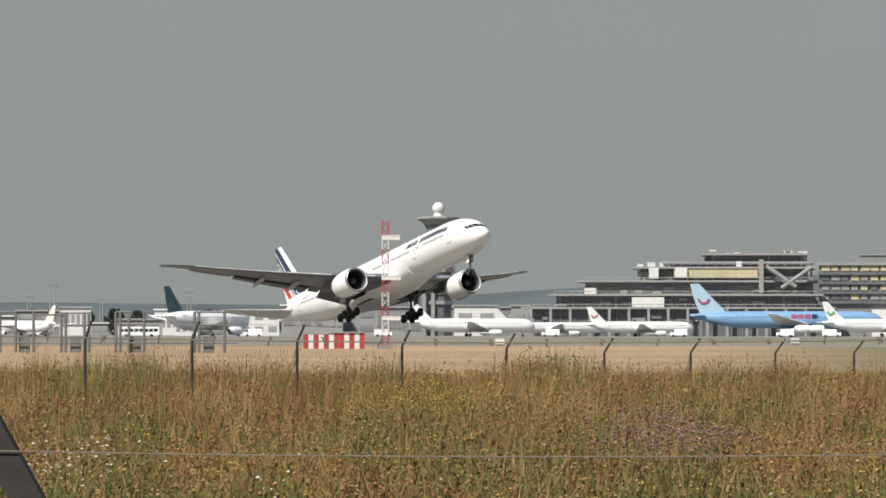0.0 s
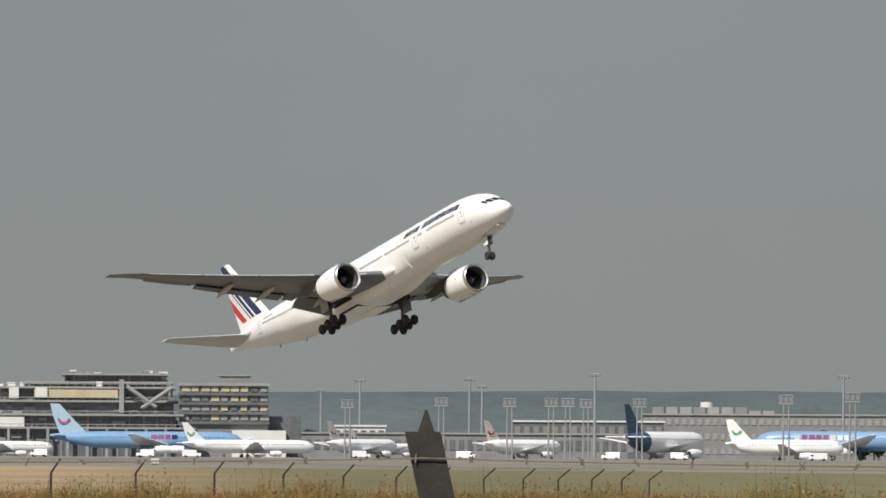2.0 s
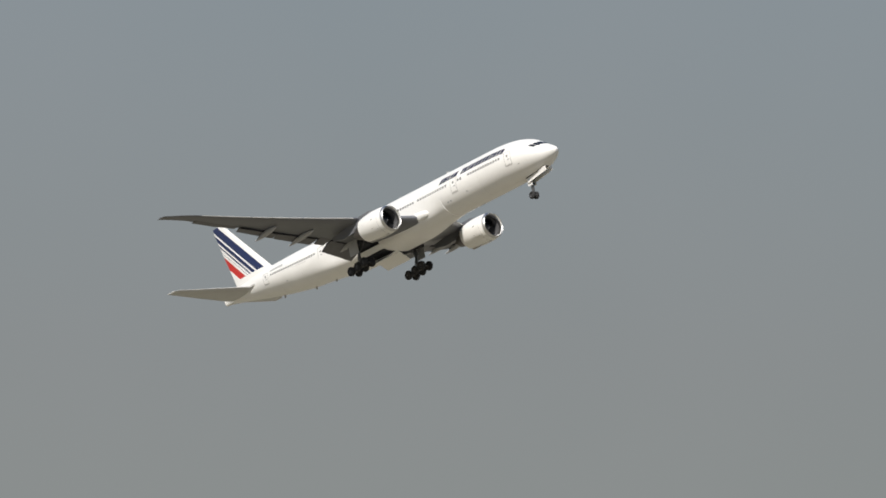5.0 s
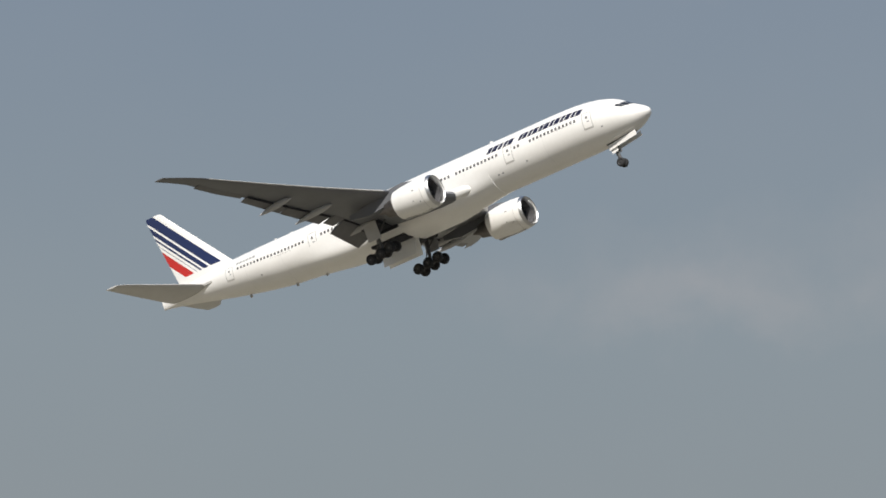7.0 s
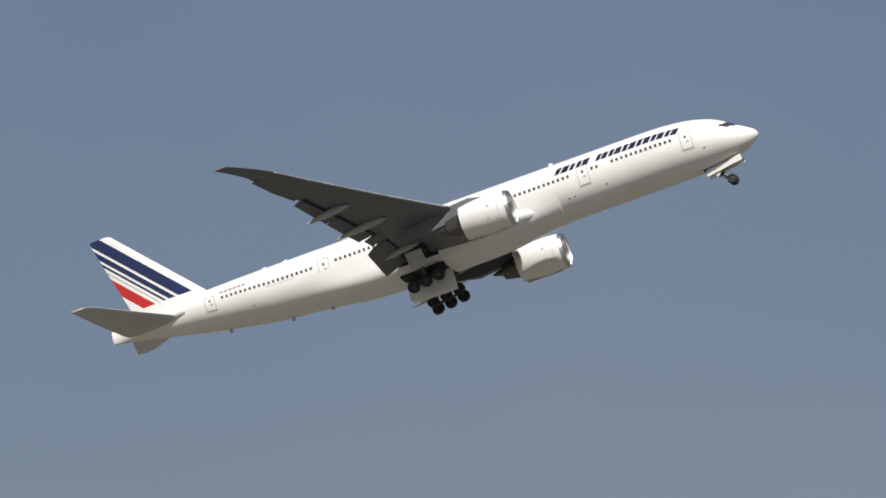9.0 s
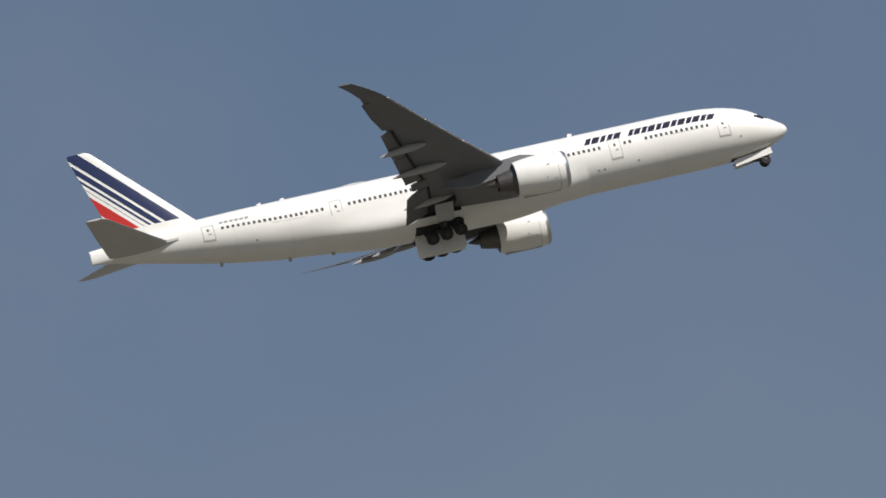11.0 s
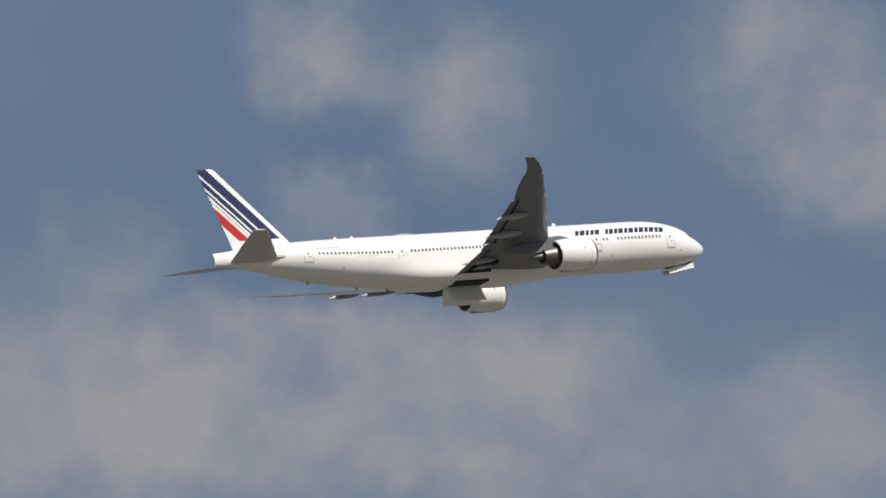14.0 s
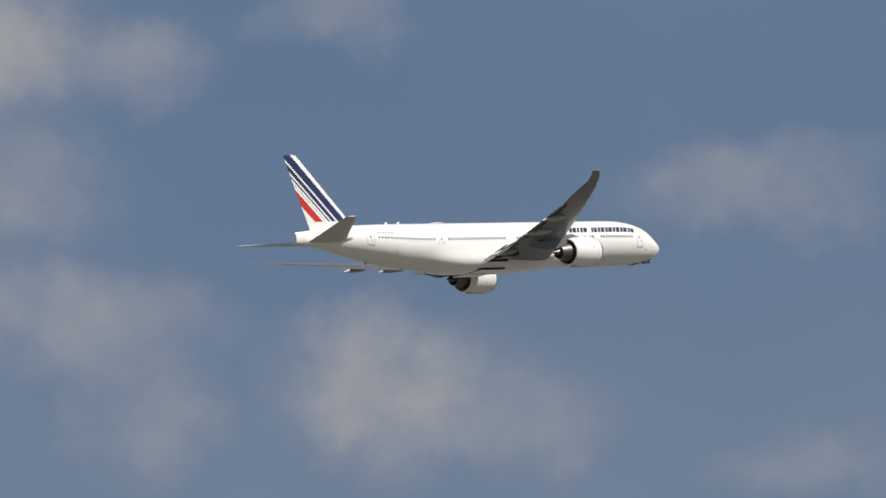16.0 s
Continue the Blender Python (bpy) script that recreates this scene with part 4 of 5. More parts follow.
def build_blocks():
    b, w, h = building("terminal_hall", "long grey concrete hall with a louvred facade", -56.78, -54.6, 2780, 0.325, 40, GREYWALL, SLAB, 3, 34)
    for k in range(9):
        part("roof_house", box(-w + 4 + k * 5.6, -w + 8.6 + k * 5.6, 6, 20, h + 0.6, h + (3.4 if k < 7 else 2.0)), SLAB if k % 3 else GREYWALL, b)
    part("roof_drum", moved(lathe([(0, 2.6), (2.2, 2.6), (2.3, 0.02)], 16, "z"), Matrix.Translation((-w + 26, 10, h + 3.2))), PALE, b)
    for k in range(9):
        part("fence_bar", rod((12 + k * 0.9, 8, h), (12 + k * 0.9, 8, h + 4.2), 0.22), DARKGLASS, b)
    building("pier_building", "low grey pier with a pale flat roof", -57.86, -56.6, 2720, 0.262, 30, DARKGLASS, GREYWALL, 2, 16, PALE)
    building("pier_building", "long low dark pier beside the apron", -59.9, -56.9, 2660, 0.155, 25, GREYWALL, DARKGLASS, 1, 40, SLAB)
    building("service_block", "small white flat-roofed service block", -59.36, -58.92, 2690, 0.215, 14, PALE, DARKGLASS, 2, 6, PALE)
    rng = random.Random(17)
    yaw = -68.3
    while yaw < -63.0:
        wide = rng.uniform(0.10, 0.42)
        el, d = rng.uniform(0.05, 0.21), rng.uniform(2600, 2860)
        wall, trim = rng.choice(((GREYWALL, SLAB), (SLAB, GREYWALL), (HAZY, SLAB), (HAZY, GREYWALL), (PALE, HAZY)))
        building("hangar", "low hazy airport hangar beyond the apron", yaw, yaw + wide, d, el, rng.uniform(12, 30), wall, trim, rng.choice((1, 1, 2)), rng.randint(2, 7), rng.choice((SLAB, HAZY, PALE)))
        yaw += wide + rng.uniform(-0.08, 0.12)
    building("cargo_shed", "low grey shed beyond the apron", -64.4, -62.8, 2800, 0.19, 30, GREYWALL, SLAB, 1, 14, SLAB)
    b, w, h = building("hotel_building", "white multi-storey hotel with a red roof sign", -52.62, -50.95, 2600, 0.262, 20, PALE, GREYWALL, 4, 24, PALE)
    Xh = lambda yaw: 2600 * math.tan(radians(yaw + 51.785))
    part("roof_house", box(Xh(-51.72), Xh(-51.42), 3, 16, h, height(0.33, 2600)), PALE, b)
    part("roof_house", box(Xh(-52.05), Xh(-51.92), 3, 16, h, height(0.32, 2600)), PALE, b)
    part("roof_house", box(Xh(-51.3), Xh(-51.15), 3, 16, h, height(0.32, 2600)), PALE, b)
    part("roof_sign", box(Xh(-51.61), Xh(-51.50), 4, 6, height(0.33, 2600), height(0.435, 2600)), RED, b, "red roof sign")
    part("sign_bar", box(Xh(-51.595), Xh(-51.515), 3.8, 4.1, height(0.385, 2600), height(0.40, 2600)), PALE, b)
    part("roof_sign", box(Xh(-52.45), Xh(-52.2), 4, 6, h, h + 1.9), RED, b, "red roof sign")


build_blocks()


# ---- floodlight masts ----
def build_masts():
    tall = thing("floodlight_mast", "tall thin grey floodlight mast beside the apron", "lamp post", None, "apron floodlights")
    part("pole", lathe([(0, 0.7), (32, 0.4)], 8, "z"), STEEL, tall)
    part("head_frame", join(rod((-2.2, 0, 31.6), (2.2, 0, 31.6), 0.22), rod((-1.6, 0, 32.4), (1.6, 0, 32.4), 0.18)), STEEL, tall)
    for x in (-1.8, -0.6, 0.6, 1.8):
        part("floodlight", box(x - 0.4, x + 0.4, -0.35, 0.1, 31.7, 32.5), GREYWALL, tall)
    short = thing("floodlight_mast", "twin-legged white floodlight mast with a box head", "lamp post", None, "apron floodlights")
    for x in (-0.9, 0.9):
        part("leg", rod((x, 0, 0), (x * 0.85, 0, 17.5), 0.30, 8, 0.2), SLAB, short)
    part("head_frame", join(box(-2.2, 2.2, -0.3, 0.3, 17.2, 17.6), rod((-2, 0, 17.5), (-2, 0, 20.0), 0.1), rod((2, 0, 17.5), (2, 0, 20.0), 0.1), rod((-2, 0, 19.9), (2, 0, 19.9), 0.1)), STEEL, short)
    for x in (-1.5, 0, 1.5):
        part("floodlight", box(x - 0.55, x + 0.55, -0.4, 0.2, 17.9, 19.4), GREYWALL, short)
    first = True
    for yaw, el in ((-59.135, 0.609), (-59.46, 0.522), (-58.221, 0.623), (-58.117, 0.563), (-57.176, 0.667), (-55.106, 0.66), (-54.709, 0.605), (-52.975, 0.631), (-63.05, 0.33), (-66.6, 0.27)):
        d = 30.4 / math.tan(radians(el))
        m = facing(yaw, d)
        if first:
            tall.matrix_basis = m
            first = False
        else:
            copy_thing(tall, m)
    first = True
    for yaw, el in ((-59.238, 0.44), (-58.456, 0.462), (-57.886, 0.46), (-57.54, 0.462), (-57.40, 0.462), (-57.25, 0.455), (-56.803, 0.461), (-55.583, 0.50), (-55.03, 0.52), (-54.03, 0.505), (-52.294, 0.546),
                    (-67.03, 0.40), (-67.22, 0.30), (-65.889, 0.345), (-66.62, 0.27), (-60.55, 0.36)):
        d = 18.0 / math.tan(radians(el))
        m = facing(yaw, d)
        if first:
            short.matrix_basis = m
            first = False
        else:
            copy_thing(short, m)


build_masts()

# ---- parked jets ----
# blue and teal liveries are greyed in colour to carry distance haze
SKY_BLUE = surface("hazed_sky_blue_livery", (0.19, 0.34, 0.53), 0.35, vary=0.08, scale=0.3)
PALE_BLUE = surface("pale_blue_livery", (0.40, 0.53, 0.62), 0.35, vary=0.08, scale=0.3)
DEEP_BLUE = surface("dark_blue_livery", (0.045, 0.085, 0.15), 0.35, vary=0.15, scale=0.3)
TEAL = surface("hazed_teal_livery", (0.05, 0.125, 0.13), 0.35, vary=0.15, scale=0.3)
GREEN = surface("leaf_green_livery", (0.10, 0.36, 0.14), 0.4, vary=0.1, scale=0.3)
PINK = surface("crimson_livery", (0.36, 0.09, 0.18), 0.4, vary=0.1, scale=0.3)
CREAM = surface("cream_livery", (0.72, 0.66, 0.58), 0.4, vary=0.08, scale=0.3)
JETWHITE = surface("jet_white_paint", (0.86, 0.85, 0.82), 0.35, vary=0.06, scale=0.2)


def parked_jet(label, yaw_tail, yaw_nose, d, length, tail, body=JETWHITE, fin=JETWHITE, engines=1, away=1, rear=None, mark=None, bars=None):
    """A parked jet whose fin tip stands at yaw_tail; away 1: its nose is farther than its tail."""
    across = d * math.tan(radians(yaw_nose - yaw_tail))
    depth = math.sqrt(max(0.0, length ** 2 - across ** 2)) * away
    m = facing(yaw_tail, d)
    j = thing("parked_airliner", label, "airplane", m @ Matrix.Rotation(math.atan2(depth, across), 4, "Z"), "parked airliners")
    r = tail * (0.165 if length > 65 else 0.195)
    zc = tail * 0.32
    # local: x forward from the tail cone
    rings = []
    for u, w, dz in ((0.0, 0.12, 0.5), (0.06, 0.42, 0.34), (0.14, 0.75, 0.16), (0.24, 0.97, 0.02), (0.3, 1, 0), (0.5, 1, 0), (0.7, 1, 0), (0.88, 1, 0), (0.93, 0.92, -0.03), (0.965, 0.72, -0.10), (0.99, 0.4, -0.2), (1.0, 0.05, -0.25)):
        rings.append([(u * length, r * w * math.cos(a), zc + r * dz + r * w * math.sin(a)) for a in np.linspace(0, 2 * math.pi, 18, endpoint=False)])
    part("fuselage", loft(rings), body, j, "", 50)
    if rear:
        part("rear_livery", loft([[(p[0], p[1] * 1.015, zc + (p[2] - zc) * 1.015) for p in ring] for ring in rings[:4]], False), rear, j, "", 50)
    c = tail * 0.42
    base = zc + r * 0.75
    fin_rings = []
    for z, x0, x1 in ((base, 0.05 * length, 0.05 * length + c * 1.25), (base + (tail - base) * 0.5, 0.02 * length, 0.02 * length + c * 0.85), (tail, 0.0, c * 0.42)):
        fin_rings.append([(x, y, z) for x, y in ((x0, 0), ((x0 + x1) / 2, 0.03 * c), (x1, 0), ((x0 + x1) / 2, -0.03 * c))])
    f = part("fin", loft(fin_rings), fin, j, "", 30)
    if mark:
        arc = []
        cx, cz, R = c * 0.62, base + (tail - base) * 0.52, c * 0.26
        for k in range(10):
            a0, a1 = math.pi * (1.05 + 0.9 * k / 10), math.pi * (1.05 + 0.9 * (k + 1) / 10)
            arc.append(([(cx + R * q * math.cos(a), y, cz + R * q * math.sin(a)) for y in (-0.06 * c, 0.06 * c) for q in (0.72, 1.1) for a in (a0, a1)],
                        [(0, 1, 3, 2), (4, 6, 7, 5), (0, 4, 5, 1), (2, 3, 7, 6), (0, 2, 6, 4), (1, 5, 7, 3)]))
        part("fin_emblem", join(*arc), mark, f, "curved emblem on the fin")
    for s in (1, -1):
        w = part("wing", loft([foil(-(0.62 * length), 0.17 * length, s * r * 0.5, zc - r * 0.6, 0.12, 0, 0.02, 7), foil(-(0.40 * length), 0.035 * length, s * length * 0.44, zc + length * 0.03, 0.1, 0, 0.02, 7)]), JETWHITE, j, "", 40)
        for v in w.data.vertices:
            v.co.x = -v.co.x
        w.data.flip_normals()
        t = part("tailplane", box(0.02 * length, 0.075 * length, min(0, s * length * 0.165), max(0, s * length * 0.165), zc + r * 0.45, zc + r * 0.55), body, j)
        for e in range(engines):
            y, x = s * length * (0.15 + 0.13 * e), length * (0.60 - 0.08 * e)
            part("engine", moved(lathe([(0, 0.55), (0.4, 0.8), (1.6, 1.0), (3.2, 0.95), (3.9, 0.85), (3.9, 0.05)], 14), Matrix.Translation((x, y, zc - r * 1.05)) @ Matrix.Scale(r / 2.2, 4)), JETWHITE, j, "", 50)
        g = part("main_gear", join(rod((0.47 * length, s * r * 1.2, zc - r * 0.6), (0.47 * length, s * r * 1.2, 0.6), 0.2), moved(lathe([(-0.5, 0.02), (-0.5, 0.6), (0.5, 0.6), (0.5, 0.02)], 12, "y"), Matrix.Translation((0.47 * length, s * r * 1.2, 0.6)))), DARK_METAL, j)
    part("nose_gear", join(rod((0.9 * length, 0, zc - r * 0.6), (0.9 * length, 0, 0.45), 0.15), moved(lathe([(-0.3, 0.02), (-0.3, 0.45), (0.3, 0.45), (0.3, 0.02)], 12, "y"), Matrix.Translation((0.9 * length, 0, 0.45)))), DARK_METAL, j)
    wins = [box(x, x + 0.3, s * r * 0.975 - 0.03, s * r * 0.975 + 0.03, zc + r * 0.25, zc + r * 0.25 + 0.4) for s in (1, -1) for x in np.arange(0.16 * length, 0.9 * length, 1.1)]
    tagged(part("cabin_window", join(*wins), GLASS_DARK, j), kind="stuff")
    part("cockpit_window", box(0.925 * length, 0.925 * length + 1.2, -r * 0.62, r * 0.62, zc + r * 0.36, zc + r * 0.55), GLASS_DARK, j)
    if bars:
        for s in (1, -1):
            x = bars[0] * length
            for k, mat in enumerate(bars[1]):
                part("title_bar", box(x, x + 1.9, s * r * 0.90 - 0.35, s * r * 0.90 + 0.35, zc + r * 0.1, zc + r * 0.62), mat, j, "plain coloured bar")
                x += 2.5
    return j


parked_jet("white airliner parked on the apron", -64.06, -63.0, 2350, 44.5, 12.2)
parked_jet("white airliner with a plain tail on the apron", -63.35, -62.4, 2420, 44.5, 9.8, engines=2)
parked_jet("white airliner with a small red fin emblem", -62.575, -61.68, 2400, 39, 10.4, mark=RED)
parked_jet("large sky-blue four-engine airliner with smile on fin", -61.715, -60.1, 2500, 70.6, 19.2, SKY_BLUE, PALE_BLUE, 2, 1, None, PINK, (0.52, [PINK, PINK, PINK, NAVY]))
parked_jet("large sky-blue airliner partly hidden on the apron", -60.75, -59.6, 2560, 58, 15.5, SKY_BLUE, PALE_BLUE, 1, 1)
parked_jet("white wide-body airliner before the office wing", -60.616, -59.5, 2400, 50, 12.2, mark=GREEN)
parked_jet("white airliner with a cream tail", -59.406, -58.83, 2420, 39.5, 13.2, JETWHITE, CREAM, 1, 1, None, GREYWALL)
parked_jet("white airliner with an emblem on its cream tail", -59.227, -58.62, 2460, 37, 10.4, JETWHITE, CREAM, 1, 1, None, NAVY)
parked_jet("white airliner with a ringed cream tail", -58.10, -57.46, 2400, 39, 13.4, JETWHITE, CREAM, 1, 1, None, RED)
parked_jet("white airliner with dark blue tail", -56.93, -56.28, 2350, 50, 19.0, JETWHITE, DEEP_BLUE, 1, 1, DEEP_BLUE)
parked_jet("white airliner with a green-marked tail", -56.085, -55.1, 2300, 40, 13.8, JETWHITE, JETWHITE, 1, 1, None, GREEN)
parked_jet("long sky-blue airliner with coloured title bars", -54.18, -55.85, 2420, 70.6, 21.5, SKY_BLUE, PALE_BLUE, 2, 1, JETWHITE, PINK, (0.52, [PALE, PALE, PALE, PINK, PINK, PINK, PINK, PALE]))
parked_jet("white wide-body airliner with dark blue tail", -54.593, -53.7, 2150, 50, 18.6, JETWHITE, DEEP_BLUE, 1, 1, DEEP_BLUE)
parked_jet("white airliner with a ringed cream tail", -53.155, -53.75, 2150, 39, 12.6, JETWHITE, CREAM, 1, -1, None, RED)
parked_jet("white airliner with a green-marked tail", -52.33, -52.9, 2200, 38, 13.8, JETWHITE, JETWHITE, 1, 1, None, GREEN)
parked_jet("white airliner with a dark teal tail", -66.10, -65.4, 2350, 45, 17.2, JETWHITE, TEAL, 1, 1)
parked_jet("white airliner with a plain cream tail", -67.0, -67.5, 2300, 38, 10.5, JETWHITE, CREAM)


# ---- service vehicles ----
def build_vans():
    van = thing("service_van", "white airport service van on the apron", "van", None, "apron vehicles")
    part("body", loft([[(x, -1.1, 0.5), (x, 1.1, 0.5), (x, 1.1, h), (x, 0.9, h + 0.15), (x, -0.9, h + 0.15), (x, -1.1, h)] for x, h in ((-3, 2.4), (1.4, 2.4), (1.6, 2.2), (2.3, 1.5), (3, 1.3))]), JETWHITE, van, "", 40)
    part("windscreen", box(1.62, 2.25, -1.12, 1.12, 1.5, 2.05), GLASS_DARK, van)
    for x in (-1.9, 1.9):
        for y in (-1.0, 1.0):
            part("wheel", moved(lathe([(-0.15, 0.02), (-0.15, 0.42), (0.15, 0.42), (0.15, 0.02)], 12, "y"), Matrix.Translation((x, y, 0.42))), TYRE, van)
    bus = thing("apron_bus", "long white apron bus with dark windows", "bus", None, "apron vehicles")
    part("body", box(-6.5, 6.5, -1.4, 1.4, 0.5, 3.2), JETWHITE, bus)
    for k in range(8):
        part("window", box(-6.1 + k * 1.55, -4.8 + k * 1.55, -1.43, 1.43, 1.6, 2.6), GLASS_DARK, bus)
    for x in (-4, 4):
        for y in (-1.2, 1.2):
            part("wheel", moved(lathe([(-0.2, 0.02), (-0.2, 0.5), (0.2, 0.5), (0.2, 0.02)], 12, "y"), Matrix.Translation((x, y, 0.5))), TYRE, bus)
    rng = random.Random(8)
    for k in range(15):
        yaw = -67.3 + 14.4 * (k + rng.uniform(0, 0.8)) / 15
        m = facing(yaw, rng.uniform(2150, 2330)) @ Matrix.Rotation(rng.choice((0, math.pi)) + rng.uniform(-0.4, 0.4), 4, "Z") @ Matrix.Translation((0, 0, 0.05))
        src = bus if k == 1 else van
        if k in (0, 1):
            src.matrix_basis = m
        else:
            copy_thing(src, m)


build_vans()


# ---- landing aids near the runway ----
def build_aids():
    d = 760
    m = thing("antenna_mast", "red and white lattice landing-aid mast", "mast", facing(-64.254, d))
    h = height(0.917, d)
    n = 9
    for k in range(n):
        z0, z1 = h * k / n, h * (k + 1) / n
        geo = []
        for x, y in ((-0.35, -0.35), (0.35, -0.35), (0.35, 0.35), (-0.35, 0.35)):
            geo.append(rod((x, y, z0), (x, y, z1), 0.055, 5))
        for a, b in (((-0.35, -0.35), (0.35, -0.35)), ((0.35, -0.35), (0.35, 0.35)), ((0.35, 0.35), (-0.35, 0.35)), ((-0.35, 0.35), (-0.35, -0.35))):
            for q in range(2):
                za, zb = z0 + (z1 - z0) * q / 2, z0 + (z1 - z0) * (q + 1) / 2
                geo.append(rod((*a, za), (*b, zb), 0.035, 4))
        part("lattice_section", join(*geo), RED if k % 2 == 0 else PALE, m, "red lattice section" if k % 2 == 0 else "white lattice section")
    for el, w in ((0.77, 1.6), (0.435, 1.7), (0.10, 1.7)):
        z = height(el, d)
        part("antenna_arm", join(box(-0.4, w, -0.5, -0.2, z - 0.15, z + 0.2), rod((-0.4, -0.35, z + 0.3), (w, -0.35, z + 0.3), 0.05)), PALE, m, "white antenna boom")
    part("mast_foot", box(-0.9, 0.9, -0.9, 0.9, 0, 0.4), CONCRETE, m)
    hut = thing("equipment_hut", "red and white striped equipment hut", "hut", facing(-64.68, d))
    w = d * radians(0.256)
    n = 12
    for k in range(n):
        x0 = -w + 2 * w * k / n
        part("panel", box(x0, x0 + 2 * w / n - 0.04, 0, 3, 0, 1.75 if k > 4 else 1.6), RED if (k % 2 == 0 if k < 7 else k in (7, 9, 11)) else PALE, hut, "painted hut panel")
    part("roof", box(-w - 0.1, w + 0.1, -0.15, 3.2, 1.76, 1.9), SLAB, hut)
    fr = thing("antenna_array", "grey steel frames of a landing-aid antenna array", "antenna array", facing(-66.5, 620))
    zt, zb = height(0.155, 620), 0.0
    for x in (-10.4, -9.0, -7.4, -4.9, -4.5, -2.8, -2.4, 0.0, 0.4, 1.2, 2.55, 7.1, 7.5, 9.8):
        part("post", rod((x, 0, zb), (x, 0, zt), 0.13, 6), FRAME, fr)
    for x0, x1, drop in ((-12.5, -9.0, 0), (-7.4, -4.5, 0.25), (-4.9, -2.4, 0.1), (0.0, 1.2, 0), (7.1, 9.8, 0), (7.1, 9.8, 1.15), (-4.9, -2.4, 1.2), (0.0, 2.55, 1.1), (-12.5, -9.0, 1.3)):
        part("rail", rod((x0, 0, zt - drop), (x1, 0, zt - drop), 0.10, 6), FRAME, fr)
    part("rail", rod((-12.5, 0, 0.9), (11, 0, 0.9), 0.07, 6), FRAME, fr)
    for x in (-8.2, -3.6, 1.8, 8.4):
        part("cabinet", box(x - 0.5, x + 0.5, 0.3, 0.9, 0, 1.5), FRAME, fr)
    mk = thing("runway_marker", "small white runway marker box", "marker", facing(-60.84, 1000))
    part("marker_box", box(-0.6, 0.6, 0, 0.8, 0.25, 1.0), PALE, mk)
    part("marker_foot", box(-0.5, 0.5, 0.1, 0.7, 0, 0.25), CONCRETE, mk)
    mk2 = copy_thing(mk, facing(-63.3, 900))


build_aids()


# ---- fences ----
def build_far_fence():
    fence = thing("perimeter_fence", "chain-link fence with bent steel posts", "fence")
    yaws = [-66.75, -65.86, -64.985, -64.11, -63.24, -62.425, -61.705, -61.0, -60.345, -59.77, -59.27, -58.83, -58.47, -58.1, -57.77, -57.48, -57.2, -56.95, -56.72]
    pts = []
    for k, yaw in enumerate(yaws):
        d = 48.1 / math.cos(radians(yaw + 135.8))
        el = float(np.interp(yaw, [-66, -64.985, -64.11, -63.23, -62.4, -60.3, -58.4, -56], [0.08, 0.05, 0.01, -0.02, -0.06, -0.072, -0.12, -0.14]))
        p = bearing(yaw, d)
        top = height(el, d)
        pts.append((p, top))
        right = Vector((math.cos(radians(yaw)), -math.sin(radians(yaw)), 0))
        lean = right * (0.12 + 0.02 * k)
        part("fence_post", join(rod((p.x, p.y, 0), (p.x, p.y, top - 0.36), 0.03, 6), rod((p.x, p.y, top - 0.36), (p.x + lean.x, p.y + lean.y, top), 0.03, 6)), POST, fence)
    for drop in (0.02,):
        geo = [loft([[(a.x, a.y + 0.004 * math.cos(q), ta - drop + 0.004 * math.sin(q)) for q in (0, 1.57, 3.14, 4.71)] for a, ta in pts])]
        part("strand", join(*geo), WIRE, fence, "barbed strand")
    v, f = [], []
    for (a, ta), (b, tb) in zip(pts, pts[1:]):
        n = int((b - a).length / 0.22)
        for k in range(n):
            for s in (0, 1):
                u0, u1 = (k / n, min(1, (k + 8) / n)) if s == 0 else (min(1, (k + 8) / n), k / n)
                p, q = a.lerp(b, u0), a.lerp(b, u1)
                i = len(v)
                w = (b - a).normalized() * 0.006
                z0, z1 = 0.05, min(ta, tb) - 0.42
                v += [(p.x - w.x, p.y - w.y, z0), (p.x + w.x, p.y + w.y, z0), (q.x + w.x, q.y + w.y, z1), (q.x - w.x, q.y - w.y, z1)]
                f.append((i, i + 1, i + 2, i + 3))
    tagged(part("chain_link", (v, f), WIRE, fence, "thin diamond wire mesh"), kind="stuff")


build_far_fence()


